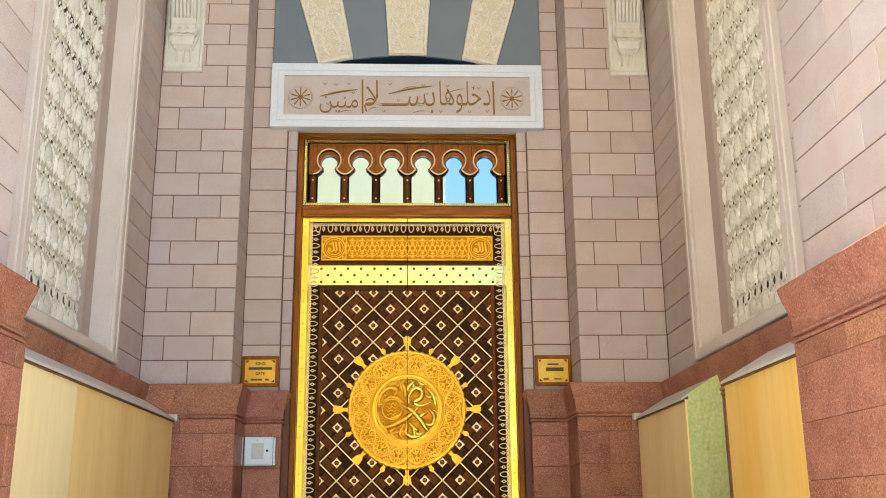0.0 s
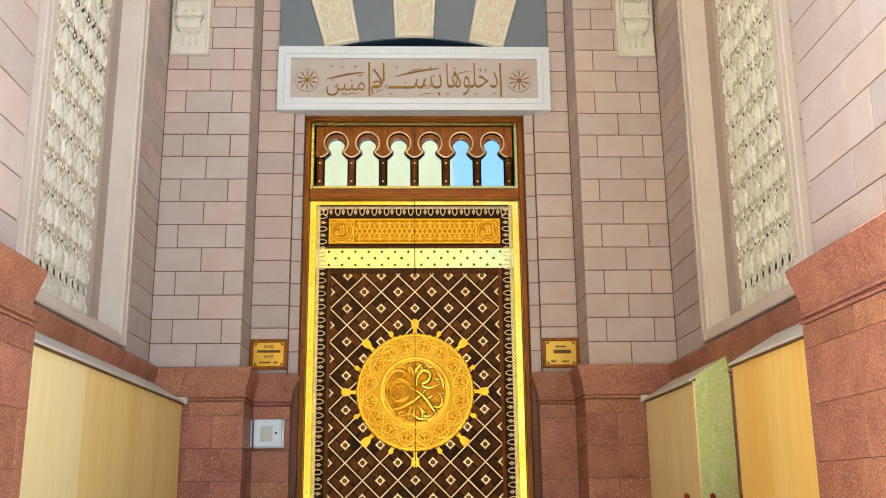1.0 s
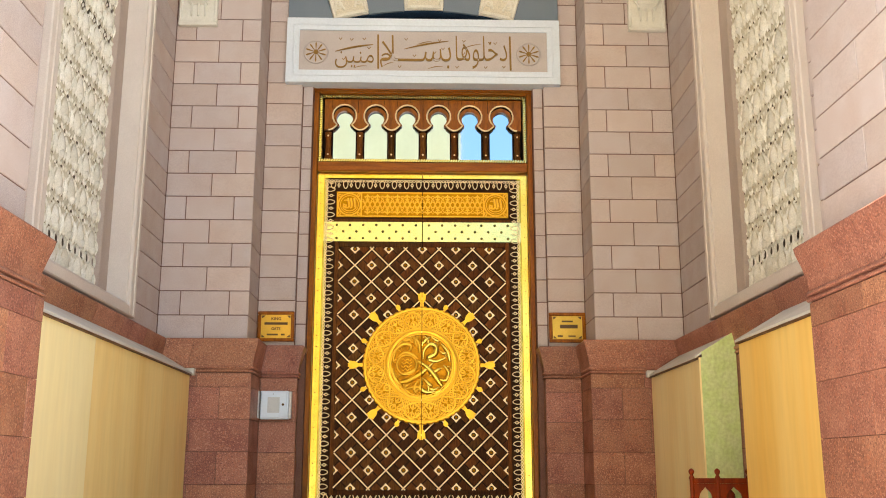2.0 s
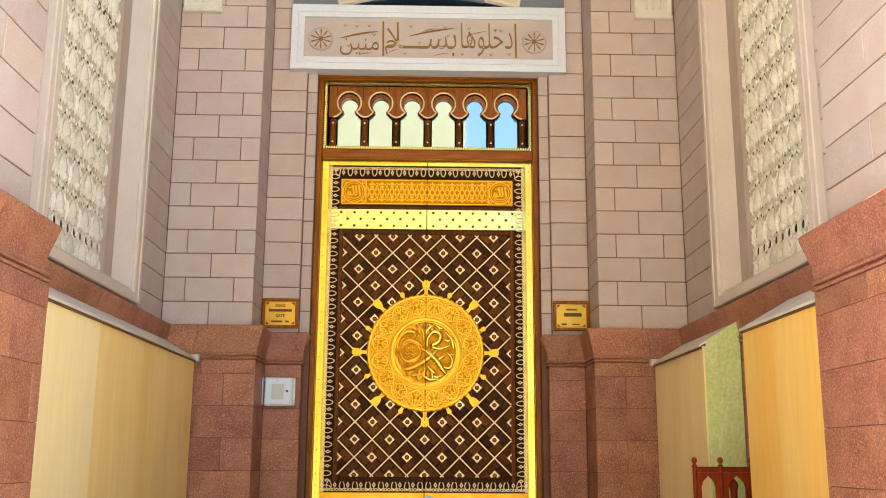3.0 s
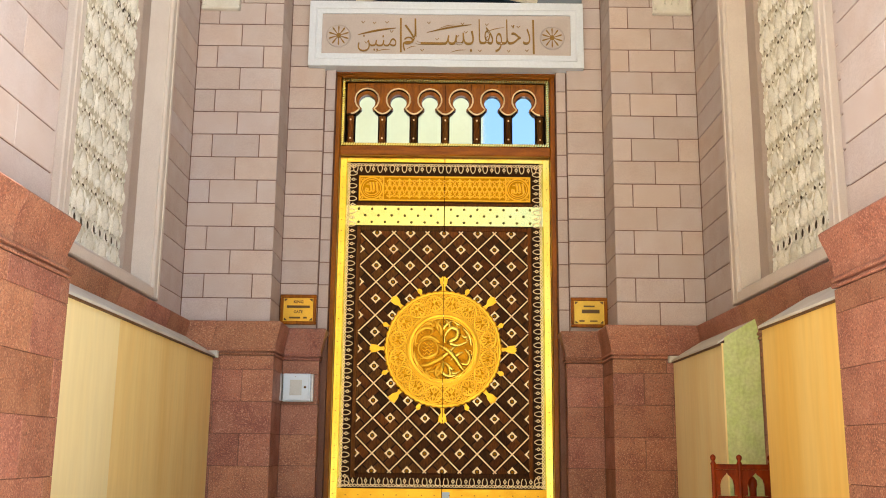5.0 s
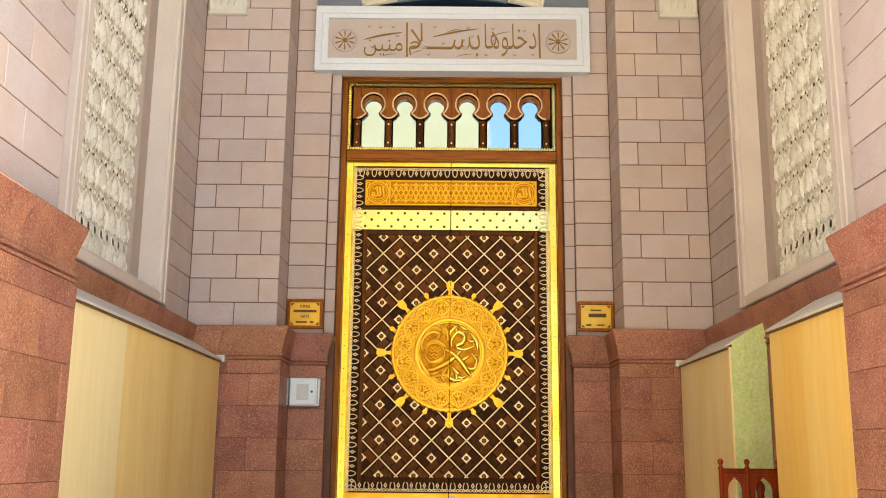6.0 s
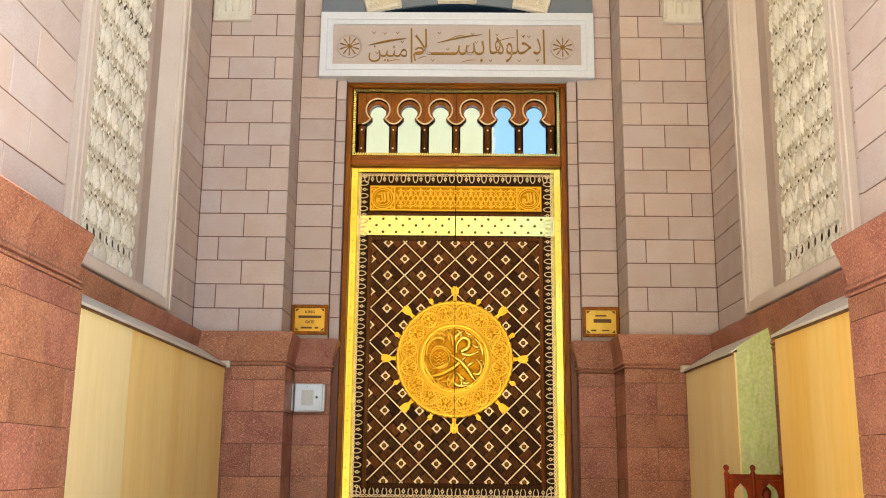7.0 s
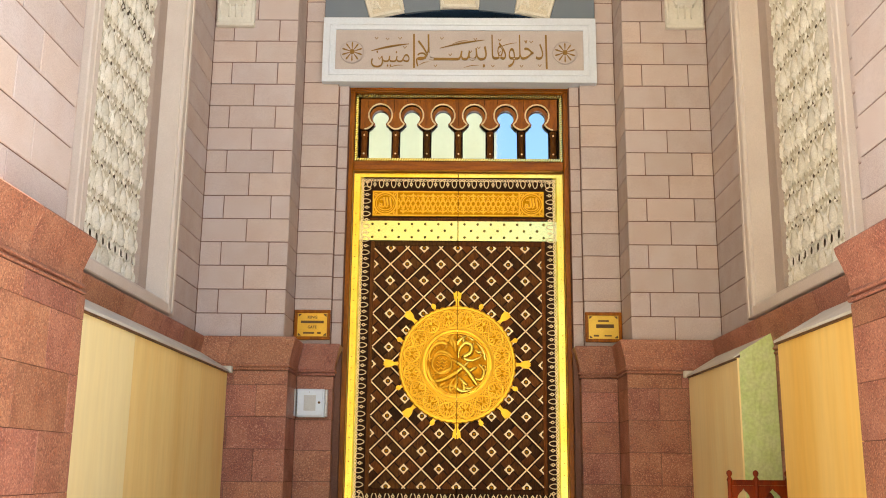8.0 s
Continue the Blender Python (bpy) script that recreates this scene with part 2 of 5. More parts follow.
def half(bm, x, keep):
    """Cuts a mesh at the upright plane x and keeps one side (-1 or 1)."""
    bmesh.ops.bisect_plane(bm, geom=bm.verts[:] + bm.edges[:] + bm.faces[:], plane_co=(x, 0, 0), plane_no=(1, 0, 0), clear_outer=keep < 0, clear_inner=keep > 0)


def trim_z(bm, z, keep):
    bmesh.ops.bisect_plane(bm, geom=bm.verts[:] + bm.edges[:] + bm.faces[:], plane_co=(0, 0, z), plane_no=(0, 0, 1), clear_outer=keep < 0, clear_inner=keep > 0)


def lettering(body, depth=0.006, bold=0.0):
    """The mesh of a text in the built-in font, one unit wide and one high, centred."""
    cu = bpy.data.curves.new("lettering", "FONT")
    cu.body, cu.extrude, cu.offset, cu.resolution_u = body, 0.01, bold, 3
    ob = new("lettering", cu)
    dg = bpy.context.evaluated_depsgraph_get()
    dg.update()
    me = bpy.data.meshes.new_from_object(ob.evaluated_get(dg))
    bpy.data.objects.remove(ob)
    xs, ys = [v.co.x for v in me.vertices], [v.co.y for v in me.vertices]
    cx, cy, w, h = (min(xs) + max(xs)) / 2, (min(ys) + max(ys)) / 2, max(xs) - min(xs), max(ys) - min(ys)
    for v in me.vertices:
        v.co = ((v.co.x - cx) / w, -v.co.z / 0.01 * depth, (v.co.y - cy) / h)
    me.materials.clear()
    return me


def place_text(name, body, mat, parent, x, y, z, w, h, depth=0.006, bold=0.0, label=""):
    me = lettering(body, depth, bold)
    me.materials.append(mat)
    for v in me.vertices:
        v.co.x, v.co.z = v.co.x * w, v.co.z * h
    ob = new(name, me)
    ob.location = (x, y, z)
    ob.parent = parent
    if label:
        tagged(ob, label)
    return ob


# ---- plan ----
SIDE, PIER_X, NEAR_X = 3.368, 2.22, 2.82        # side wall, pier edge, near pier face
BACK_Y, STRIP_Y, REVEAL_Y, NEAR_Y = -1.05, -0.35, -0.28, -6.72
COURSE, Z0, TOP = 0.3143, 3.054, 12.0
FRONT_Y = -8.4
WIN_Y0, WIN_Y1, WIN_Z0, WIN_Z1 = -5.15, -2.50, 3.25, 9.6
FRAME_W = 0.23
LEFT = [(-NEAR_X, FRONT_Y), (-NEAR_X, -6.71), (-SIDE, -6.71), (-SIDE, BACK_Y), (-PIER_X, BACK_Y), (-PIER_X, STRIP_Y), (-1.735, STRIP_Y), (-1.735, -0.06)]
NEAR = {-1: (2.82, -6.71), 1: (2.90, -6.62)}   # the two near piers differ a little
WIN = {-1: (WIN_Y0, WIN_Y1), 1: (WIN_Y0 - 0.11, WIN_Y1 - 0.11)}
RIGHT = [(1.735, -0.06), (1.735, STRIP_Y), (PIER_X, STRIP_Y), (PIER_X, BACK_Y), (SIDE, BACK_Y), (SIDE, NEAR[1][1]), (NEAR[1][0], NEAR[1][1]), (NEAR[1][0], FRONT_Y)]
ROWS = int((TOP - Z0) / COURSE)
brick_mesh = {}


def block(name, parent, origin, along, u0, u1, z0, z1, mat, gap=0.011, chamfer=0.004, deep=0.05):
    """One stone: its face lies on the wall's plane, its edges are chamfered."""
    w, h = round(u1 - u0 - gap, 3), round(z1 - z0 - gap, 3)
    key = (name, w, h, mat.name)
    if key not in brick_mesh:
        me = bpy.data.meshes.new(name)
        c = chamfer
        x, z = w / 2, h / 2
        v = [(-x, deep, -z), (x, deep, -z), (x, deep, z), (-x, deep, z), (-x, c, -z), (x, c, -z), (x, c, z), (-x, c, z),
             (-x + c, 0, -z + c), (x - c, 0, -z + c), (x - c, 0, z - c), (-x + c, 0, z - c)]
        f = [(0, 1, 5, 4), (1, 2, 6, 5), (2, 3, 7, 6), (3, 0, 4, 7), (4, 5, 9, 8), (5, 6, 10, 9), (6, 7, 11, 10), (7, 4, 8, 11), (8, 9, 10, 11)]
        me.from_pydata(v, [], f)
        me.materials.append(mat)
        brick_mesh[key] = me
    ob = new(name, brick_mesh[key])
    um = (u0 + u1) / 2
    jit = random.uniform(0, 0.003)
    nx, ny = along[1], -along[0]
    ob.matrix_world = Matrix.Translation((origin[0] + along[0] * um - nx * jit, origin[1] + along[1] * um - ny * jit, (z0 + z1) / 2)) @ Matrix.Rotation(math.atan2(along[1], along[0]), 4, "Z")
    ob.parent = parent
    return ob


def leg(path, i, off=0.0):
    """Start, direction and length of one leg of a plan line pushed out by off into the room, mitred."""
    def corner(k):
        x, y = path[k]
        out = []
        for a, b in ((k - 1, k), (k, k + 1)):
            if 0 <= a and b < len(path):
                dx, dy = path[b][0] - path[a][0], path[b][1] - path[a][1]
                d = math.hypot(dx, dy)
                out.append((dy / d, -dx / d))
        if len(out) == 1:
            return x + out[0][0] * off, y + out[0][1] * off
        return x + (out[0][0] + out[1][0]) * off, y + (out[0][1] + out[1][1]) * off
    p, q = corner(i), corner(i + 1)
    d = math.hypot(q[0] - p[0], q[1] - p[1])
    return p, ((q[0] - p[0]) / d, (q[1] - p[1]) / d), d

# ---- ground, roof, walls ----
g = tagged(part("ground", boxed(-400, 400, -600, 60, -0.3, -0.004), PAVING), "pale stone paving of the open court", "ground", kind="structure")
tagged(part("floor", boxed(-SIDE - 0.5, SIDE + 0.5, FRONT_Y - 0.5, 0.0, -0.2, 0.004), PORCH), "pale stone floor of the gate porch", "floor", kind="structure")
tagged(part("ceiling", boxed(-SIDE - 1.6, SIDE + 1.6, FRONT_Y - 0.4, 1.4, TOP, TOP + 0.9), CEILING), "plain plastered ceiling of the gate porch", "ceiling", kind="structure")

# masonry cores, a joint's depth behind the stone faces
J = 0.012
bm = bmesh.new()
for s in (-1, 1):
    for x0, x1, y0 in ((PIER_X + J, SIDE + 0.6, BACK_Y + J), (1.715 + J, PIER_X + J, STRIP_Y + J), (1.57, 1.715 + J, REVEAL_Y + J)):
        box(bm, min(s * x0, s * x1), max(s * x0, s * x1), y0, 0.6, 0, TOP)
wall_north = tagged(part("wall_north", bm, MORTAR), "pink limestone back wall with stepped piers round the gate", "wall", kind="structure")
tagged(part("wall_over_gate", boxed(-1.72, 1.72, 0.1, 0.55, 6.88, TOP), MORTAR), "plain masonry behind the gate's lintel", "wall", kind="structure")

sides = {}
for s, nm, side in ((-1, "wall_west", "west"), (1, "wall_east", "east")):
    bm = bmesh.new()
    a, b = SIDE + J, SIDE + 0.85
    for y0, y1, z0, z1 in ((NEAR[s][1], WIN[s][0], 0, TOP), (WIN[s][1], 0.6, 0, TOP), (*WIN[s], 0, WIN_Z0), (*WIN[s], WIN_Z1, TOP)):
        box(bm, min(s * a, s * b), max(s * a, s * b), y0, y1, z0, z1)
    box(bm, min(s * (NEAR[s][0] + J), s * b), max(s * (NEAR[s][0] + J), s * b), FRONT_Y, NEAR[s][1] - J, 0, TOP)
    sides[s] = tagged(part(nm, bm, MORTAR), "pink limestone side wall with a deep screened window", "wall", kind="structure")

# upper courses, in big pink blocks
for path, s in ((LEFT, -1), (RIGHT, 1)):
    for i in range(7):
        k = i if s < 0 else 6 - i
        p, u, L = leg(path, i)
        if k == 6:
            continue  # the door's timber jamb covers this return
        for r in range(ROWS + 1):
            za, zb = Z0 + r * COURSE, min(Z0 + (r + 1) * COURSE, TOP)
            if zb - za < 0.06:
                continue
            if k == 0:
                cuts = [0.0, 0.42, 1.05, L] if r % 2 else [0.0, 0.72, L]
            elif k == 2:
                if za < WIN_Z1 + 0.1 and zb > WIN_Z0 - 0.1:
                    cuts = [0.0, 0.86, NEAR[s][1] * -1 + WIN[s][0] - FRAME_W + 0.02, None, L - (BACK_Y - WIN[s][1]) + FRAME_W - 0.02, L]
                else:
                    cuts = [0.0, 0.9, 1.8, 2.7, 3.6, 4.5, L]
            elif k == 3:
                cuts = [0.0, 0.272, 0.895, L] if r % 2 else [0.0, 0.590, L]
            elif k == 5:
                cuts = [0.0, L - 0.02 + 0.04] if zb < 6.84 else [0.0, PIER_X - 1.955]
            else:
                cuts = [0.0, L]
            if s > 0:
                cuts = [None if c is None else L - c for c in cuts[::-1]]
            for c0, c1 in zip(cuts, cuts[1:]):
                if c0 is None or c1 is None:
                    continue
                block("stone_block", sides[s] if k < 3 else wall_north, p, u, c0, c1, za, zb, STONE)
    # narrow slips beside the door frame
    for r in range(12):
        a = (-1.715, -1.572) if s < 0 else (1.572, 1.715)
        block("stone_block", wall_north, (0, REVEAL_Y), (1, 0), a[0], a[1], Z0 + r * COURSE, Z0 + (r + 1) * COURSE, STONE)

# red granite base courses and the coping above them
BASE, CAP = 0.09, 0.175
base_z = [0.0, 0.08, 0.475, 0.87, 1.265, 1.66, 2.055, 2.45, 2.625]
cap_profile = [(0.02, 3.052), (CAP - 0.01, 3.052), (CAP, 3.04), (CAP - 0.006, 3.0), (CAP - 0.035, 2.90), (CAP - 0.06, 2.80), (CAP - 0.075, 2.715),
               (CAP - 0.062, 2.705), (CAP - 0.058, 2.69), (CAP - 0.064, 2.677), (CAP - 0.095, 2.672), (CAP - 0.095, 2.662), (CAP - 0.07, 2.655), (CAP - 0.066, 2.643), (CAP - 0.075, 2.632), (0.02, 2.63)]
for path, s in ((LEFT, -1), (RIGHT, 1)):
    base = thing("wall_base", "red granite dado with a sloping moulded coping", "wall base", kind="structure")
    core = bmesh.new()
    for i in range(7):
        k = i if s < 0 else 6 - i
        # coping stones, mitred at the corners
        foot = (0.045 if s < 0 else 0.02) if k < 2 else 0.0
        ends = [leg(path, i, o + foot * (z < 2.75 and o > 0.05) * (2.75 - z) / 0.12) for o, z in cap_profile]
        L = leg(path, i)[2]
        n = max(1, round(L / 0.95))
        if k == 3:
            fr = [0, 0.3, 1] if s < 0 else [0, 0.64, 1]
        else:
            fr = [j / n for j in range(n + 1)]
        for f0, f1 in zip(fr, fr[1:]):
            bm = bmesh.new()
            ra, rb = [], []
            for (p, u, d), (o, z) in zip(ends, cap_profile):
                a = f0 * d + (0.003 if f0 > 0 else 0)
                b = f1 * d - (0.003 if f1 < 1 else 0)
                ra.append(bm.verts.new((p[0] + u[0] * a, p[1] + u[1] * a, z)))
                rb.append(bm.verts.new((p[0] + u[0] * b, p[1] + u[1] * b, z)))
            m = len(ra)
            for j in range(m):
                bm.faces.new((ra[j], ra[(j + 1) % m], rb[(j + 1) % m], rb[j]))
            bm.faces.new(ra)
            bm.faces.new(rb[::-1])
            part("coping_stone", bm, GRANITE, base)
        off = BASE + (0.05 if s < 0 else 0.022) if k < 2 else BASE
        p, u, L = leg(path, i, off)
        q, _, Lc = leg(path, i, off - J)
        w = [(q[0], q[1]), (q[0] + u[0] * Lc, q[1] + u[1] * Lc)]
        back = leg(path, i, -0.02)
        w += [(back[0][0] + u[0] * back[2], back[0][1] + u[1] * back[2]), back[0]]
        lo = [core.verts.new((x, y, 0)) for x, y in w]
        hi = [core.verts.new((x, y, 2.63)) for x, y in w]
        for j in range(4):
            core.faces.new((lo[j], lo[(j + 1) % 4], hi[(j + 1) % 4], hi[j]))
        for r in range(len(base_z) - 1):
            if k == 3:
                cuts = [0.0, L - (0.68 if r == 7 else 0.74 if r % 2 else 0.39), L]
            elif k in (0, 2):
                st = 0.0 if r % 2 else 0.42
                cuts = [0.0] + [c for c in [st + 0.84 * j for j in range(1, 8)] if 0.15 < c < L - 0.15] + [L]
            else:
                cuts = [0.0, L]
            if s > 0 and k == 3:
                cuts = [L - c for c in cuts[::-1]]
            for c0, c1 in zip(cuts, cuts[1:]):
                block("granite_block", base, p, u, c0, c1, base_z[r], base_z[r + 1], GRANITE, gap=0.004 if k < 2 else 0.007, chamfer=0.002, deep=0.03)
    part("core", core, MORTAR, base)


# ---- side windows with carved stone screens ----
def screen_window(s):
    y0, y1 = WIN[s]
    z0, z1 = WIN_Z0, WIN_Z1
    w = thing("window_1" if s < 0 else "window_2", "tall window with cream stone surround and pierced ivory stone screen", "window", kind="structure")

    def put(name, bm, mat, label="", sm=False):
        for v in bm.verts:
            v.co.x = s * v.co.x
        return part(name, bm, mat, w, label, sm)
    # outer bead round the opening
    bm = bmesh.new()
    for a, b, c, d in ((y0 - FRAME_W, y0, z0 - 0.12, z1 + 0.11), (y1, y1 + FRAME_W, z0 - 0.12, z1 + 0.11)):
        box(bm, SIDE - 0.073, SIDE + 0.05, a, b, c, d, 0.012)
    box(bm, SIDE - 0.073, SIDE + 0.05, y0 + 0.001, y1 - 0.001, z0 - 0.12, z0, 0.012)
    box(bm, SIDE - 0.083, SIDE + 0.05, y0 + 0.001, y1 - 0.001, z1, z1 + 0.11, 0.012)
    put("frame", bm, CREAM)
    bm = bmesh.new()
    for a, b, c, d in ((y0 - 0.135, y0 - 0.12, z0 - 0.1, z1 + 0.1), (y1 + 0.12, y1 + 0.135, z0 - 0.1, z1 + 0.1)):
        box(bm, SIDE - 0.086, SIDE - 0.058, a, b, c, d)
    put("fillet", bm, CREAM)
    # reveals
    for a, b, c, d, nm in ((y0 - 0.06, y0 + 0.03, z0 - 0.05, z1, "reveal"), (y1 - 0.03, y1 + 0.06, z0 - 0.05, z1, "reveal"), (y0, y1, z0 - 0.06, z0 + 0.03, "sill"), (y0, y1, z1 - 0.03, z1 + 0.05, "head")):
        put(nm, boxed(SIDE - 0.038, SIDE + 0.55, a, b, c, d, bevel=0.01), CREAM)
    # inner flat surround, its recess shade painted as a darker taupe
    xs = SIDE + 0.222
    ya, yb, za, zb = y0 + 0.53, y1 - 0.32, z0 + 0.13, z1 - 0.35
    for a, b, c, d in ((y0 + 0.03, ya, z0, z1), (yb, y1 - 0.03, z0, z1), (ya, yb, z0, za), (ya, yb, zb, z1)):
        put("surround", boxed(xs - 0.03, xs + 0.16, a + 0.001, b - 0.001, c, d, bevel=0.008), SURROUND)
    # dark board behind the screen, coloured as the shade seen through the eyes
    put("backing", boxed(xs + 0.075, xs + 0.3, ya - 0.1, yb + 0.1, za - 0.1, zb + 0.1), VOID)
    # pierced screen: almond petals in columns over a web with paired eyes in level rows
    py, pz, zr = 0.364, 0.37, 4.035
    yc = -3.717 if s < 0 else -3.893
    EYES = 3.665
    cols = [yc + k * py for k in range(-4, 5) if ya - 0.25 < yc + k * py < yb + 0.2]
    rows = [zr + k * pz for k in range(-3, 20) if za - 0.1 < zr + k * pz < zb + 0.05]
    bm = bmesh.new()

    def almond(y, z, hw, hh, x0, lift, lean=0.0):
        """A pointed, keeled leaf on the screen, leaning by lean along the wall."""
        rings = []
        for f, d in ((1.0, 0.0), (0.66, lift * 0.6), (0.25, lift * 0.92)):
            ring = []
            for t in range(10):
                a = 2 * math.pi * t / 10
                v = f * math.sin(a)
                ring.append(bm.verts.new((x0 - d, y + f * hw * math.cos(a) * (1 - 0.5 * abs(math.sin(a))) + lean * v, z + hh * v)))
            rings.append(ring)
        tip = bm.verts.new((x0 - lift, y - lean * 0.1, z - hh * 0.1))
        for t in range(10):
            for p, q in ((0, 1), (1, 2)):
                bm.faces.new((rings[p][t], rings[p][(t + 1) % 10], rings[q][(t + 1) % 10], rings[q][t]))
            bm.faces.new((rings[2][t], rings[2][(t + 1) % 10], tip))

    def ring_lump(y, z, ry, rz):
        """A raised oval lip round one of the open eyes."""
        n, rows_ = 12, []
        for f, d in ((1.35, 0.0), (1.18, 0.016), (1.0, 0.012), (0.92, -0.01)):
            rows_.append([bm.verts.new((xs + 0.031 - d, y + f * ry * math.cos(2 * math.pi * t / n), z + f * rz * math.sin(2 * math.pi * t / n))) for t in range(n)])
        for a, b in zip(rows_, rows_[1:]):
            for t in range(n):
                bm.faces.new((a[t], a[(t + 1) % n], b[(t + 1) % n], b[t]))
    for y in cols:
        for z in rows:
            r = random.uniform(0.93, 1.05)
            # large leaf, the spindle between two leaves, and the curls about the eyes
            almond(y, z + pz * 0.52, 0.100 * r, 0.158 * r, xs + 0.032, 0.040)
            almond(y + random.uniform(-0.02, 0.02), z + pz * 0.30, 0.052, 0.060, xs + 0.014, 0.030)
            for d in (-1, 1):
                almond(y + d * 0.120, z + pz * 0.33, 0.026, 0.062 * r, xs + 0.032, 0.024, d * 0.030)
                almond(y + d * 0.116, z + pz * 0.76, 0.024, 0.060 * r, xs + 0.032, 0.020, -d * 0.036)
                almond(y + d * 0.150, z + pz * 0.55, 0.014, 0.050, xs + 0.031, 0.018, d * 0.012)
                if abs(z - EYES) < 0.1:
                    ring_lump(y + d * 0.091, z, 0.062, 0.058)
                    continue
                almond(y + d * 0.030, z + pz * 0.07, 0.022, 0.040, xs + 0.031, 0.016, d * 0.020)
                almond(y + d * 0.115, z - pz * 0.02, 0.026, 0.034, xs + 0.031, 0.014, -d * 0.016)
                almond(y + d * 0.066, z - pz * 0.10, 0.030, 0.022, xs + 0.031, 0.014, d * 0.012)
            almond(y + py * 0.5, z + pz * 0.46, 0.026, 0.135 * r, xs + 0.032, 0.038)
            if abs(z - EYES) > 0.1:
                almond(y + py * 0.5, z + pz * 0.02, 0.030, 0.034, xs + 0.031, 0.016)
    tagged(put("petals", bm, SCREEN, "carved ivory petals of the screen", True), kind="stuff")
    # web behind the petals, open at the eyes
    bm = bmesh.new()
    for y in cols:
        for z in rows:
            big = abs(z - EYES) < 0.1 or s < 0 and z > 6.15 and (y > -3.9 or z > 6.4)
            for d in (-1, 1):
                e, g = (0.066, 0.062) if big else (random.uniform(0.018, 0.034), random.uniform(0.014, 0.026))
                lo, hi = sorted((0, d * py / 2))
                m = d * 0.091 if big else d * 0.068
                o = [bm.verts.new((xs + 0.030, y + a, z + b)) for a, b in ((lo, -pz / 2), (hi, -pz / 2), (hi, pz / 2), (lo, pz / 2))]
                c = [bm.verts.new((xs + 0.028, y + m + a, z + b)) for a, b in ((-e * 1.5, -g * 1.9), (e * 1.5, -g * 1.9), (e * 1.5, g * 1.9), (-e * 1.5, g * 1.9))] if not big else o
                n_ = [bm.verts.new((xs + 0.034, y + m + a, z + b)) for a, b in ((-e, -g * 0.6), (e * 0.7, -g), (e, g * 0.6), (-e * 0.7, g))]
                for q in range(4):
                    if not big:
                        bm.faces.new((o[q], o[(q + 1) % 4], c[(q + 1) % 4], c[q]))
                    bm.faces.new((c[q], c[(q + 1) % 4], n_[(q + 1) % 4], n_[q]))
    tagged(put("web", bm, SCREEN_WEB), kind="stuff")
    # dark chips laid on the web to paint shaded drill holes
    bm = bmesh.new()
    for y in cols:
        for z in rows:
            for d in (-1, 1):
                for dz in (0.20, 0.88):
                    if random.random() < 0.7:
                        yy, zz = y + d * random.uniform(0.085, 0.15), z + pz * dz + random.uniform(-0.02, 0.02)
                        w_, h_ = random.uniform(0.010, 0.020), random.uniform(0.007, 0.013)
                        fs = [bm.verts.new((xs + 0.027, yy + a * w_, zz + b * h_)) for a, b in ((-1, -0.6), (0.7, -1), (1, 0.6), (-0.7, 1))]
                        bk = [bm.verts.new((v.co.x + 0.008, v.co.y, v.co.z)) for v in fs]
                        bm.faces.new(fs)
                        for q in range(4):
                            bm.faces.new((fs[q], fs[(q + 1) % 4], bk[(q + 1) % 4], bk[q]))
    tagged(put("drill_holes", bm, VOID, "small dark chips painting the shade of the carving's drill holes"), kind="stuff")


for s in (-1, 1):
    screen_window(s)


# ---- lintel panel, flat arch and corbels ----
lintel = thing("lintel_panel", "white marble lintel with gilt inscription between two rosettes", "lintel", kind="structure")
bm = bmesh.new()
y = -0.46
for a, b, c, d in ((-1.955, 1.955, 7.60, 7.785), (-1.955, 1.955, 6.80, 6.985), (-1.955, -1.775, 6.985, 7.60), (1.775, 1.955, 6.985, 7.60)):
    box(bm, a, b, y, 0.05, c, d)
part("frame", bm, WHITE, lintel)
bm = bmesh.new()
for a, b, c, d in ((-1.865, 1.865, 7.665, 7.69), (-1.865, 1.865, 6.895, 6.92), (-1.865, -1.84, 6.92, 7.665), (1.84, 1.865, 6.92, 7.665)):
    box(bm, a, b, y - 0.012, y + 0.01, c, d, 0.005)
part("moulding", bm, WHITE, lintel)
part("field", boxed(-1.775, 1.775, y + 0.03, 0.0, 6.985, 7.60), SAND, lintel, "sand-coloured inscription field")
fy = y + 0.03
for cx in (-1.535, 1.511):
    bm = bmesh.new()
    disc(bm, cx, 7.262, [(0.178, fy), (0.178, fy - 0.014), (0.168, fy - 0.024), (0.155, fy - 0.014), (0.15, fy - 0.012), (0.0, fy - 0.012)], 36)
    ros = part("rosette", bm, SAND, lintel)
    bm = bmesh.new()
    for k in range(10):
        a = math.pi / 10 + k * math.pi / 5
        ca, sa = math.cos(a), math.sin(a)
        pts = [(0.025, -0.003), (0.125, -0.011), (0.148, -0.004), (0.148, 0.004), (0.125, 0.011), (0.025, 0.003)]
        prism(bm, [(cx + r * ca - t * sa, 7.262 + r * sa + t * ca) for r, t in pts], fy - 0.022, fy - 0.011)
    disc(bm, cx, 7.262, [(0.036, fy - 0.012), (0.034, fy - 0.026), (0.018, fy - 0.024), (0.0, fy - 0.03)], 16)
    part("spokes", bm, BRONZE, ros, "gilt spokes")
ty = fy - 0.006
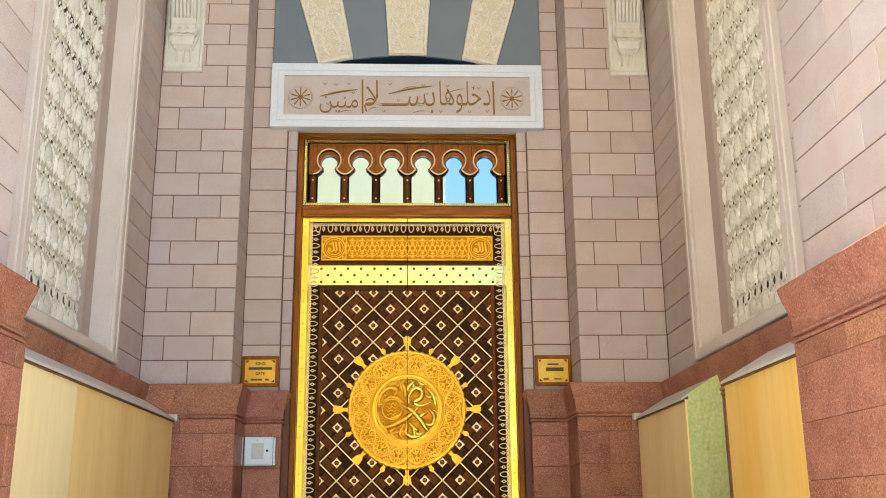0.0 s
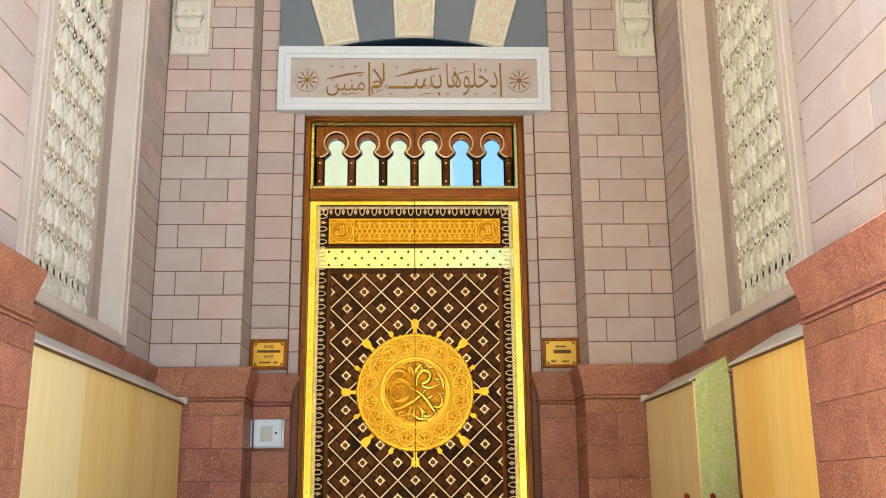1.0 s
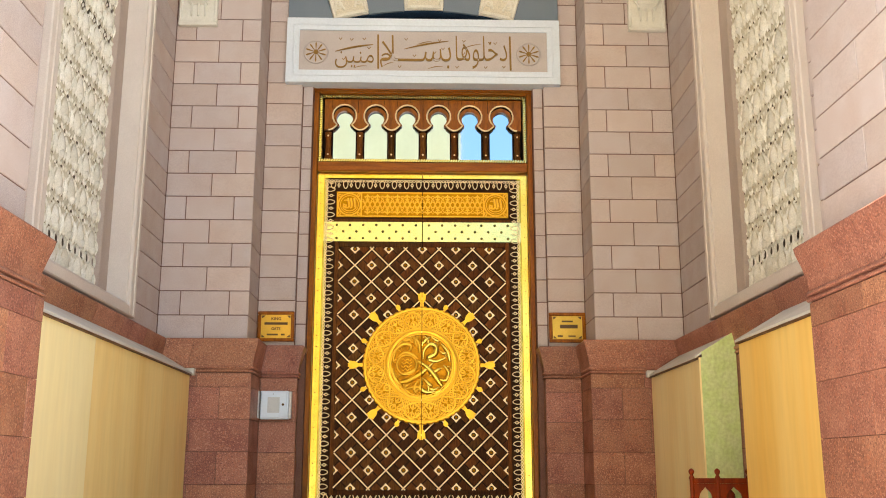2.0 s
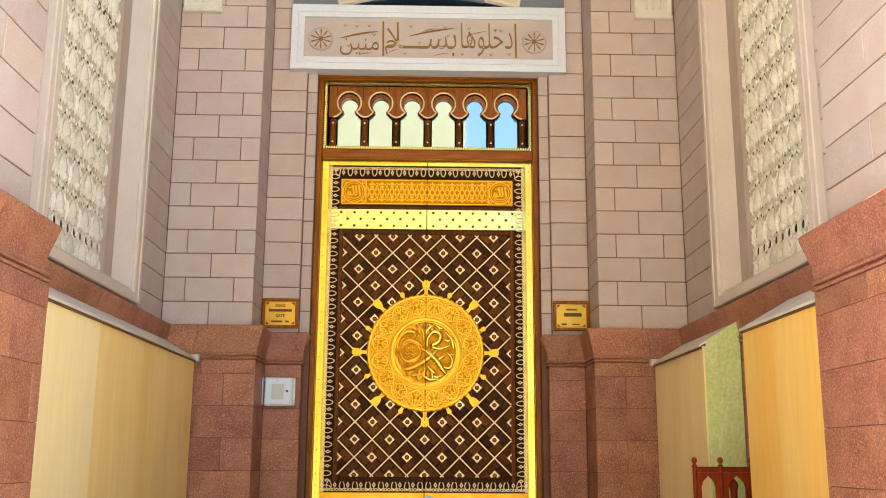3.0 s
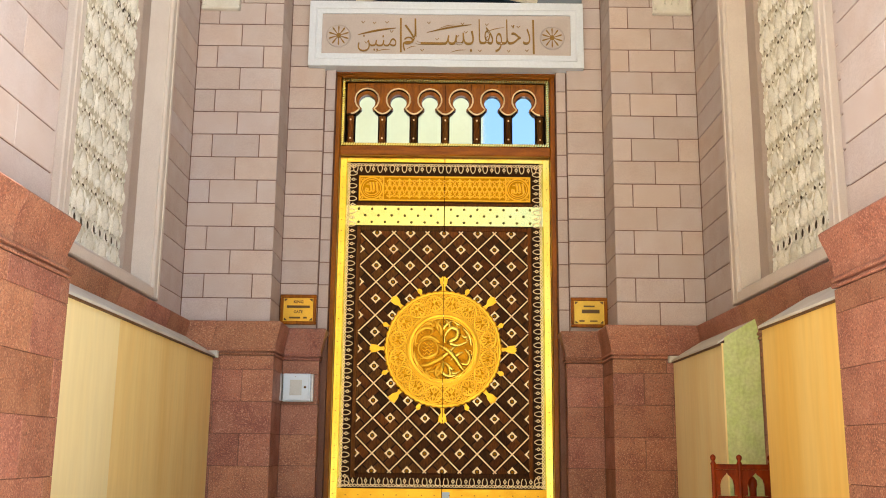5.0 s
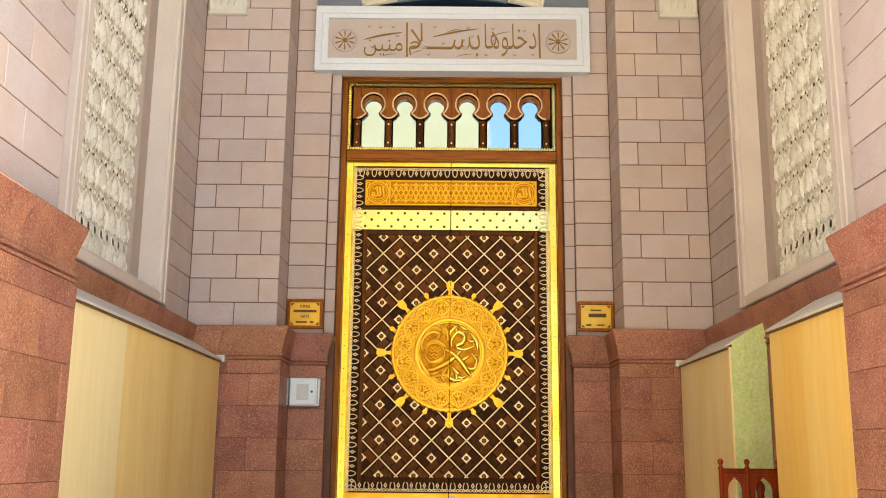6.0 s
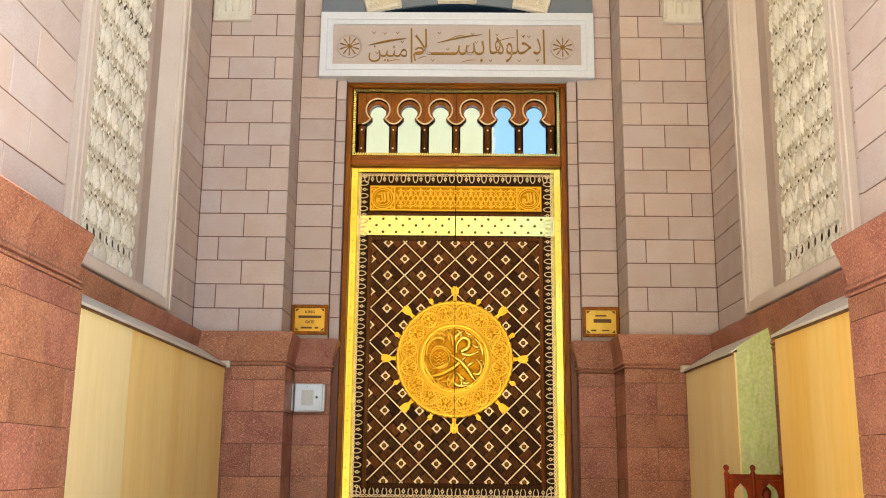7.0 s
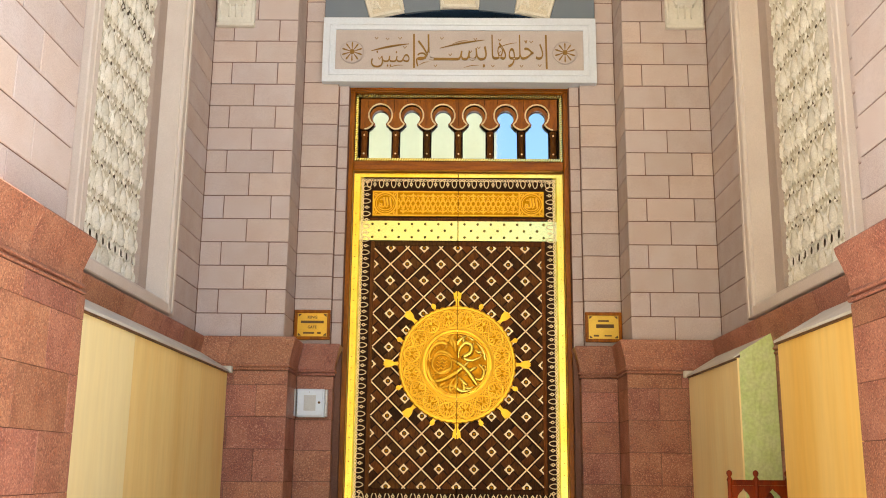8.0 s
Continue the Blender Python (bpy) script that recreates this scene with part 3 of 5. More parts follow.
# the three words, in their joined letter forms from the last letter to the first
words = [("\ufe8d", 1.245, 7.275, 0.034, 0.52), ("\ufe8e\ufeeb\ufeee\ufee0\ufea7\ufea9", 0.83, 7.285, 0.74, 0.50),
         ("\ufefc\u0640\u0640\u0640\ufeb4\ufe91", -0.10, 7.285, 0.99, 0.50), ("\ufee1", -0.545, 7.15, 0.15, 0.21),
         ("\ufe8d", -0.648, 7.28, 0.034, 0.52), ("\ufee6\ufef4\ufee8\ufee3", -0.985, 7.15, 0.55, 0.25)]
for k, (body, cx, cz, w, h) in enumerate(words):
    place_text("inscription", body, BRONZE, lintel, cx, ty - 0.0015 * k, cz, w, h, 0.008, -0.011)
bm = bmesh.new()
for x0, z0, x1, z1, r in ((-1.26, 7.275, -0.72, 7.385, 0.016), (-0.28, 7.32, 0.36, 7.45, 0.014), (0.55, 7.33, 0.83, 7.41, 0.006), (-0.10, 7.385, 0.12, 7.44, 0.006),
                          (0.06, 7.02, 0.28, 7.06, 0.006), (-1.0, 7.02, -0.8, 7.055, 0.006), (-0.57, 7.06, -0.43, 7.11, 0.006)):
    ridge(bm, [(x0 + (x1 - x0) * i / 8, z0 + (z1 - z0) * i / 8 + 0.015 * math.sin(math.pi * i / 8)) for i in range(9)], r, ty - 0.012, taper=True, lift=0.5)
for x, z in ((-1.19, 7.47), (-1.03, 7.46), (-0.85, 7.47), (-0.25, 7.47), (0.23, 7.46), (0.58, 7.45), (-0.78, 7.33), (0.16, 7.27), (-0.13, 7.22), (0.28, 7.33), (0.57, 7.26),
             (-0.34, 7.05), (0.48, 7.05), (0.89, 7.05), (1.15, 7.06), (-1.14, 7.16), (0.95, 7.43), (1.03, 7.42)):
    ridge(bm, [(x - 0.022, z + 0.018), (x, z - 0.012), (x + 0.022, z + 0.02)], 0.006, ty - 0.004, lift=0.5)
part("vowel_marks", bm, BRONZE, lintel)

# flat arch: blue-grey voussoirs and three carved ivory ones
arch = thing("flat_arch", "blue-grey stone flat arch with carved ivory voussoirs", "arch", kind="structure")
R, CZ, ay = 4.59, 3.36, -0.40


def voussoir(a0, a1, r1, front, mat, name, bound=None, deep=0.04):
    n = 6
    pts = [(R * math.sin(radians(a0 + (a1 - a0) * i / n)), CZ + R * math.cos(radians(a0 + (a1 - a0) * i / n))) for i in range(n + 1)]
    pts += [(r1 * math.sin(radians(a1 + (a0 - a1) * i / n)), CZ + r1 * math.cos(radians(a1 + (a0 - a1) * i / n))) for i in range(n + 1)]
    bm = bmesh.new()
    prism(bm, pts, front, front + deep)
    if bound:
        half(bm, bound, -1 if bound > 0 else 1)
        bmesh.ops.holes_fill(bm, edges=[e for e in bm.edges if e.is_boundary])
    return part(name, bm, mat, arch)


for a0, a1, bd in ((-30, -16.3, -1.95), (-9.95, -3.5, None), (3.5, 9.95, None), (16.3, 30, 1.95)):
    voussoir(a0 + 0.03, a1 - 0.03, 6.6, ay, BLUE, "blue_voussoir", bd)
for a0, a1 in ((-16.3, -9.95), (-3.5, 3.5), (9.95, 16.3)):
    v = voussoir(a0 + 0.03, a1 - 0.03, 6.6, ay - 0.035, CARVED, "carved_voussoir")
    am = (a0 + a1) / 2
    hw = (a1 - a0) / 2

    def polar(t, r):
        # t across the stone from -1 to 1, r above its foot
        a = radians(am + hw * t * 0.95)
        return ((R + r) * math.sin(a), CZ + (R + r) * math.cos(a))
    bm = bmesh.new()
    f = ay - 0.035
    for t in (-0.94, 0.94):
        ridge(bm, [polar(t, 0.03 + 0.1 * i) for i in range(20)], 0.032, f)
    ridge(bm, [polar(-0.94 + 1.88 * i / 8, 0.035) for i in range(9)], 0.032, f)
    for sgn in (-1, 1):
        for base_r in (0.12, 0.9):
            ridge(bm, [polar(sgn * (0.30 + 0.22 * math.sin(i * 0.55)), base_r + 0.07 * i) for i in range(12)], 0.020, f)
            ridge(bm, [polar(sgn * (0.62 + 0.2 * math.sin(i * 0.8 + 1)), base_r + 0.06 * i) for i in range(12)], 0.017, f)
            for rr, tt in ((0.08, 0.60), (0.20, 0.30), (0.30, 0.66), (0.44, 0.22), (0.54, 0.62), (0.68, 0.30), (0.74, 0.70)):
                cx, cz = polar(sgn * tt, base_r + rr)
                ridge(bm, spiral(cx, cz, 0.06, 1.2, 1.3, 14, sgn), 0.016, f)
                ridge(bm, spiral(cx + sgn * 0.05, cz + 0.07, 0.038, 3.2, 1.0, 10, -sgn), 0.014, f)
            for rr in (0.2, 0.38, 0.55):
                cx, cz = polar(sgn * 0.82, base_r + rr)
                ridge(bm, [(cx, cz - 0.05), (cx - sgn * 0.025, cz), (cx, cz + 0.05)], 0.02, f, taper=True)
    gp = bmesh.new()
    prism(gp, [polar(-0.9, 0.05), polar(0.9, 0.05), polar(0.9, 1.95), polar(-0.9, 1.95)], f - 0.003, f + 0.01)
    part("sunk_ground", gp, CARVED_GROUND, v)
    part("carving", bm, CARVED, v)
voussoir(-17.8, 17.8, 5.0, ay + 0.041, MOSAIC, "soffit_lining", deep=0.30)
part("soffit_panel", boxed(-1.95, 1.95, -0.12, 0.1, 7.70, 9.7), MOSAIC, arch, "deep blue mosaic under the arch")


def corbel(s):
    c = thing("corbel", "white carved scroll corbel on a moulded back plate", "corbel", "corbels under the arch")
    cx = s * 3.075
    y = BACK_Y

    def put(name, bm, mat=IVORY, sm=False, lab=""):
        return part(name, bm, mat, c, lab, sm)
    put("back_plate", boxed(cx - 0.245, cx + 0.245, y - 0.045, y + 0.02, 7.38, 9.7, bevel=0.008))
    bm = bmesh.new()
    box(bm, cx - 0.262, cx + 0.262, y - 0.075, y + 0.02, 7.335, 7.385, 0.012)
    for e in (-1, 1):
        box(bm, cx + e * 0.235 - 0.022, cx + e * 0.235 + 0.022, y - 0.065, y + 0.02, 7.386, 9.69, 0.01)
    put("moulding", bm)
    # scroll body: profile swept across the width
    prof = [(0.02, 7.62), (0.14, 7.70), (0.17, 7.80), (0.15, 7.83), (0.17, 7.86), (0.17, 7.98), (0.15, 8.0), (0.21, 8.06), (0.27, 8.3), (0.36, 8.6), (0.5, 8.85), (0.62, 9.1), (0.66, 9.4), (0.62, 9.68), (0.0, 9.68), (0.0, 7.62)]

    def slab(x0, x1, grow=0.0):
        b = bmesh.new()
        for_side = [[b.verts.new((x, y - o - (grow if o > 0.18 else 0), z)) for o, z in prof] for x in (x0, x1)]
        n = len(prof)
        for i in range(n):
            b.faces.new((for_side[0][i], for_side[0][(i + 1) % n], for_side[1][(i + 1) % n], for_side[1][i]))
        b.faces.new(for_side[0])
        b.faces.new(for_side[1][::-1])
        return b
    body = slab(cx - 0.165, cx + 0.165)
    for v in body.verts:
        # the foot of the scroll narrows towards the drops
        if v.co.z < 7.82:
            v.co.x = cx + (v.co.x - cx) * (0.72 + 0.28 * (v.co.z - 7.62) / 0.2)
    put("scroll", body)
    for k in range(6):
        bm = bmesh.new()
        x = cx - 0.125 + k * 0.05
        pts = [(o, z) for o, z in prof[7:14]]
        for (o0, z0), (o1, z1) in zip(pts, pts[1:]):
            a = [bm.verts.new((x + dx, y - o - dy, z)) for (o, z) in ((o0, z0), (o1, z1)) for dx, dy in ((-0.024, 0), (-0.015, 0.040), (0.015, 0.040), (0.024, 0))]
            for q in range(3):
                bm.faces.new((a[q], a[q + 1], a[q + 5], a[q + 4]))
        bmesh.ops.remove_doubles(bm, verts=bm.verts, dist=0.001)
        put("flute", bm)
    for e in (-0.05, 0.05):
        bm = bmesh.new()
        disc(bm, cx + e, 7.93, [(0.026, y - 0.168), (0.024, y - 0.180), (0.016, y - 0.174), (0.0, y - 0.172)], 12)
        put("boss", bm, CARVED_GROUND)
    for e in (-0.09, 0.0, 0.09):
        bm = bmesh.new()
        lathe(bm, cx + e, y - 0.06, [(0.0, 7.46), (0.014, 7.48), (0.014, 7.64), (0.028, 7.68), (0.0, 7.70)], 8)
        put("drop", bm)
    # wavy lip under the bosses, and the curled cheeks beside the scroll
    bm = bmesh.new()
    wave = [(cx - 0.19 + 0.38 * i / 24, 7.845 + 0.007 * math.cos(2 * math.pi * 3 * i / 24)) for i in range(25)]
    prism(bm, wave + [(x, z + 0.045) for x, z in wave[::-1]], y - 0.20, y - 0.02)
    put("lip", bm)
    for e in (-1, 1):
        bm = bmesh.new()
        ridge(bm, [(cx + e * (0.185 - 0.02 * abs(math.sin(i * 0.9))), 7.90 + 0.1 * i) for i in range(17)], 0.026, y - 0.06, lift=1.6)
        put("cheek", bm)
        bm = bmesh.new()
        ridge(bm, [(cx + e * 0.19, 7.84), (cx + e * 0.175, 7.76), (cx + e * 0.135, 7.70), (cx + e * 0.115, 7.65)], 0.018, y - 0.10, lift=1.2)
        put("cheek_foot", bm)
    return c


for s in (-1, 1):
    corbel(s)

# ---- gate: wooden frame, transom and double door ----
gate_frame = thing("door_frame", "varnished brown timber frame of the gate", "door frame", kind="structure")
for s in (-1, 1):
    part("jamb", boxed(min(s * 1.503, s * 1.60), max(s * 1.503, s * 1.60), -0.12, 0.12, 0.0, 6.86, bevel=0.012), WOOD, gate_frame)
for z0, z1, y in ((5.600, 5.735, -0.10), (6.775, 6.81, -0.09), (6.81, 6.86, -0.135)):
    part("rail", boxed(-1.502, 1.502, y, 0.12, z0, z1, bevel=0.010), WOOD_RAIL, gate_frame)
# stepped head moulding close under the lintel
for z0, z1, y in ((6.782, 6.797, -0.235), (6.770, 6.7815, -0.180)):
    part("head_moulding", boxed(-1.571, 1.571, y, -0.137, z0, z1, bevel=0.006), WOOD_RAIL, gate_frame)
part("back_board", boxed(-1.5, 1.5, 0.13, 0.2, 0.0, 6.86), TEAK_GROUND, gate_frame)

transom = thing("window_3", "arcaded wooden transom window with mirror-bright panes", "window", kind="structure")
TX = [-1.137 + 0.4546 * i for i in range(6)]
P2 = 0.4546 / 2
ZC, RC = 6.448, 0.172          # ring of each keyhole arch
NA = 38                        # where the ring opens, degrees from straight down


def keyhole(cx, n=14):
    """The lower edge of the fretwork in one bay, from the left column to the right one."""
    nx, nz = RC * math.sin(radians(NA)), -RC * math.cos(radians(NA))
    zb = 6.235
    left = [(cx - P2, zb)]
    for i in range(1, 6):
        t = i / 6
        left.append((cx - P2 + (P2 - nx) * t, zb + (ZC + nz - zb) * t ** 2.0))
    ring = [(cx - RC * math.sin(radians(NA + (360 - 2 * NA) * i / n)), ZC - RC * math.cos(radians(NA + (360 - 2 * NA) * i / n))) for i in range(n + 1)]
    right = [(2 * cx - x, z) for x, z in left[::-1]]
    return left + ring + right


edge = []
for cx in TX:
    k = keyhole(cx)
    edge += k if not edge else k[1:]
x0, x1, zt = edge[0][0], edge[-1][0], 6.70
bm = bmesh.new()
# the fretwork board, bay by bay and strip by strip so that the planks can be told apart
poly = edge + [(x1 + 0.06, 6.235), (x1 + 0.06, zt), (x0 - 0.06, zt), (x0 - 0.06, 6.235)]
prism(bm, poly, -0.055, 0.0)
fret = part("fretwork", bm, WOOD, transom, "brown wooden board cut into keyhole arches")
bm = bmesh.new()
for i in range(1, 16):
    x = -1.5 + i * 0.1875
    d = min(abs(x - c) for c in TX)
    zlo = ZC + math.sqrt(max(0, (RC + 0.03) ** 2 - d * d)) if d < RC + 0.03 else 6.28
    box(bm, x - 0.003, x + 0.003, -0.0585, -0.05, zlo + 0.01, zt - 0.005)
part("plank_joints", bm, TEAK_GROUND, transom)
bm = bmesh.new()
ridge(bm, edge, 0.012, -0.056, lift=1.2)
part("arch_bead", bm, INLAY, transom, "cream-gilt bead along the arches", True)
# second, recessed dark rim inside each ring
for cx in TX:
    bm = bmesh.new()
    ring = arc(cx, ZC - 0.015, RC - 0.012, -90 + NA - 4, 270 - NA + 4, 20)
    inner = arc(cx, ZC - 0.03, RC - 0.052, -90 + NA + 2, 270 - NA - 2, 20)
    prism(bm, ring + inner[::-1], -0.02, 0.03)
    part("inner_rim", bm, WOOD, transom)
    part("pane", boxed(cx - 0.215, cx + 0.215, 0.034, 0.04, 5.76, 6.68), GLASS, transom, "mirror-bright glass pane")
for i in range(7):
    x = TX[0] - P2 + i * 0.4546
    bm = bmesh.new()
    prof = [(0.0, 5.79), (0.058, 5.79), (0.058, 5.82), (0.046, 5.828), (0.05, 5.845), (0.042, 5.86), (0.042, 6.13), (0.052, 6.145), (0.044, 6.155), (0.05, 6.17), (0.05, 6.20), (0.0, 6.20)]
    lathe(bm, x, -0.02, prof, 12)
    col = part("colonnette", bm, TEAK, transom, "", True)
    part("post", boxed(x - 0.062, x + 0.062, 0.0, 0.05, 5.76, 6.24), TEAK_GROUND, transom)
    bm = bmesh.new()
    for z in (5.86, 6.14):
        disc(bm, x, z, [(0.014, -0.06), (0.012, -0.072), (0.0, -0.075)], 8)
    part("studs", bm, INLAY, col, "small brass studs")
# rope border
bm = bmesh.new()
zb0, zb1, xb = 5.742, 6.765, 1.497
for a, b, c, d in ((-xb, xb, zb0, zb0 + 0.05), (-xb, xb, zb1 - 0.05, zb1), (-xb, -xb + 0.05, zb0 + 0.05, zb1 - 0.05), (xb - 0.05, xb, zb0 + 0.05, zb1 - 0.05)):
    box(bm, a, b, -0.07, 0.03, c, d, 0.008, 1)
for i in range(84):
    x = -1.478 + i * 0.0356
    for z in (zb0 + 0.025, zb1 - 0.025):
        ridge(bm, [(x - 0.008, z - 0.018), (x + 0.008, z + 0.018)], 0.0145, -0.071, lift=1.1)
for i in range(27):
    z = zb0 + 0.06 + i * 0.0348
    for x in (-1.472, 1.472):
        ridge(bm, [(x - 0.018, z - 0.008), (x + 0.018, z + 0.008)], 0.0145, -0.071, lift=1.1)
part("rope_border", bm, [GOLD_PALE, GOLD_DARK], transom, "gilt rope moulding")

door = thing("door_1", "closed double door of dark teak and gold with a round medallion", "door", kind="structure")
DZ0, DZ1 = 0.80, 5.592
for s in (-1, 1):
    a = 0.004

    def rect(x0, x1, z0, z1, y0, y1, bevel=0.0):
        lo, hi = sorted((s * x0, s * x1))
        return boxed(lo, hi, y0, y1, z0, z1, bevel=bevel)
    leaf = part("leaf", rect(a, 1.5, 0.02, DZ1, 0.03, 0.09), TEAK_GROUND, door, "teak door leaf")
    # plain gold edging; the bottom rail is a deeper, shaded copy of the gold
    for nm, r in (("gold_edge", (1.402, 1.5, DZ0, DZ1)), ("gold_edge", (a, 1.402, 5.522, DZ1)), ("gold_edge", (a, 1.402, DZ0, 0.975))):
        part(nm, rect(*r, 0.0, 0.032, 0.004), GOLD_DEEP if r[2] < 0.9 and r[0] < 1 else GOLD, leaf)
    # deeper gold here too, to paint down the reflection of the bright court
    part("kick_plate", rect(a, 1.5, 0.05, DZ0 - 0.01, 0.01, 0.032, 0.004), GOLD_DEEP, leaf, "gold kick plate")
    # small rivets along the gold edging
    bm = bmesh.new()
    for i in range(30):
        disc(bm, s * 1.455, 0.9 + i * 0.157, [(0.009, 0.0), (0.007, -0.006), (0.0, -0.008)], 6)
    for i in range(8):
        disc(bm, s * (0.1 + i * 0.17), 5.56, [(0.008, 0.0), (0.006, -0.006), (0.0, -0.008)], 6)
        disc(bm, s * (0.1 + i * 0.17), 0.89, [(0.009, 0.0), (0.007, -0.006), (0.0, -0.008)], 6)
    tagged(part("rivets", bm, GOLD_DARK, leaf), kind="stuff")
    part("chain_strip", rect(1.356, 1.402, 0.975, 5.522, 0.015, 0.034), CHAIN_GOLD, leaf, "dull gold strip under the chain")
    part("dark_border", rect(a, 1.3555, 0.975, 5.522, 0.018, 0.034), BORDER, leaf, "near-black border behind the gilt chain")

    # gilt chain of loops and drops round the panels
    bm = bmesh.new()
    pitch = 0.1905
    fy = 0.017

    def unit(put):
        """One repeat: put(u, v) gives (x, z) from u along the edge and v inward, in metres."""
        def line(pts, r, closed=False, taper=False):
            ridge(bm, [put(u, v) for u, v in pts], r, fy, closed, 1.0, 0, taper)
        w = pitch
        line([(w * 0.27 + 0.033 * math.cos(t) * (1 - 0.25 * math.sin(t)), 0.088 + 0.058 * math.sin(t)) for t in [2 * math.pi * i / 12 for i in range(12)]], 0.0065, True)
        line([(w * 0.77, 0.052), (w * 0.77, 0.075)], 0.006)
        line([(w * 0.77 + 0.017 * math.cos(t), 0.094 + 0.02 * math.sin(t)) for t in [2 * math.pi * i / 6 for i in range(6)]], 0.008, True)
        line([(w * 0.77, 0.112), (w * 0.77, 0.138)], 0.007, taper=True)
        line([(w * i / 10, 0.032 + 0.018 * math.sin(4 * math.pi * i / 10)) for i in range(11)], 0.006)
        line([(w * i / 10, 0.032 - 0.018 * math.sin(4 * math.pi * i / 10)) for i in range(11)], 0.006)
    for i in range(24):
        z0 = 0.985 + i * pitch * 0.987
        fy = 0.0 if 4.5 < z0 + 0.1 < 4.92 else 0.017
        unit(lambda u, v: (s * (1.398 - v), z0 + u))
    fy = 0.017
    for i in range(8):
        xs0 = 0.004 + i * 0.1745
        unit(lambda u, v: (s * (xs0 + u), 5.518 - v))
        unit(lambda u, v: (s * (xs0 + u), 0.979 + v))
    tagged(part("gilt_chain", bm, INLAY, leaf, "gilt loops and drops"), kind="stuff")
    # inscription band
    zb0, zb1 = 4.945, 5.325
    # ground darker than its relief, as painted recess shade
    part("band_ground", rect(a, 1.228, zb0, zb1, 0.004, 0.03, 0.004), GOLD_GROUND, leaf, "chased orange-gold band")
    part("band_rule", rect(a, 1.25, 4.885, 4.925, 0.006, 0.03, 0.004), TEAK, leaf)
    bm = bmesh.new()
    for z in (zb0 + 0.016, zb1 - 0.016):
        ridge(bm, [(s * 0.006, z), (s * 1.215, z)], 0.011, 0.004)
    for x in (0.872, 1.212):
        ridge(bm, [(s * x, zb0 + 0.02), (s * x, zb1 - 0.02)], 0.010, 0.004)
    cx, cz = s * 1.042, (zb0 + zb1) / 2
    ridge(bm, arc(cx, cz, 0.158, 0, 360, 32)[:-1], 0.011, 0.004, True)
    ridge(bm, arc(cx, cz, 0.128, 0, 360, 28)[:-1], 0.006, 0.004, True)
    for e in (-1, 1):
        for h in (-1, 1):
            ridge(bm, spiral(cx + e * 0.135, cz + h * 0.135, 0.03, 0.5, 1.2, 10, e * h), 0.007, 0.004)
    for i in range(6):
        x = s * (0.075 + i * 0.142)
        for h in (-1, 1):
            z = cz + h * 0.115
            ridge(bm, [(x, cz + h * 0.03), (x, z), (x, z + h * 0.035)], 0.012, 0.004, taper=True)
            ridge(bm, [(x - 0.042, z - h * 0.012), (x, z + h * 0.015), (x + 0.042, z - h * 0.012)], 0.012, 0.004)
            ridge(bm, [(x - 0.03, z - h * 0.035), (x + 0.03, z - h * 0.035)], 0.007, 0.004)
        for ph in (0, math.pi):
            ridge(bm, [(x - 0.071 + 0.142 * k / 8, cz + 0.045 * math.cos(ph + math.pi * k / 4)) for k in range(9)], 0.008, 0.004)
        for ph in (0, math.pi):
            ridge(bm, [(x - 0.071 + 0.142 * k / 8, cz + 0.10 * math.cos(ph + math.pi * k / 4) * 0.8) for k in range(9)], 0.006, 0.004)
        ridge(bm, spiral(x + 0.071, cz + 0.10, 0.03, 0, 1.2, 10), 0.006, 0.004)
        ridge(bm, spiral(x + 0.071, cz - 0.10, 0.03, 0, 1.2, 10, -1), 0.006, 0.004)
    part("band_relief", bm, GOLD_DEEP, leaf)
    bm = bmesh.new()
    for x in (0.082, 0.036, -0.004):
        ridge(bm, [(cx + x - 0.016, cz + 0.088), (cx + x - 0.006, cz + 0.03), (cx + x + 0.004, cz - 0.028 - (0.02 if x > 0.05 else 0))], 0.016, 0.004, lift=1.3)
    ridge(bm, [(cx + 0.04, cz - 0.03), (cx + 0.02, cz - 0.052), (cx - 0.004, cz - 0.03), (cx - 0.02, cz - 0.05), (cx - 0.05, cz - 0.052), (cx - 0.085, cz - 0.03), (cx - 0.078, cz + 0.002),
               (cx - 0.052, cz - 0.008), (cx - 0.05, cz - 0.04)], 0.014, 0.004, lift=1.3)
    ridge(bm, [(cx - 0.075, cz + 0.055), (cx - 0.045, cz + 0.066), (cx - 0.03, cz + 0.05)], 0.009, 0.004, lift=1.2)
    ridge(bm, arc(cx, cz - 0.005, 0.105, 205, 335, 14, 0.092), 0.008, 0.004, lift=1.2)
    part("roundel_script", bm, GOLD_DEEP, leaf)
    # bright studded band
    part("studded_band", rect(a, 1.404, 4.59, 4.882, 0.001, 0.03, 0.004), GOLD_PALE, leaf, "bright pale gold band")
    bm = bmesh.new()
    for r_, z in enumerate((4.832, 4.737, 4.640)):
        for i in range(7):
            x = (0.187 if r_ == 1 else 0.0925) + i * 0.187
            if 0.02 < x < 1.25:
                disc(bm, s * x, z, [(0.019, 0.001), (0.019, -0.004), (0.012, -0.014), (0.0, -0.018)], 8)
    tagged(part("studs", bm, STUD, leaf, "dark bronze studs"), kind="stuff")
    # moulded wooden frame round the lattice panel
    for r in ((1.178, 1.232, 1.11, 4.585), (a, 1.178, 4.515, 4.585), (a, 1.178, 1.11, 1.175)):
        part("panel_frame", rect(*r, 0.004, 0.03, 0.012), TEAK, leaf)

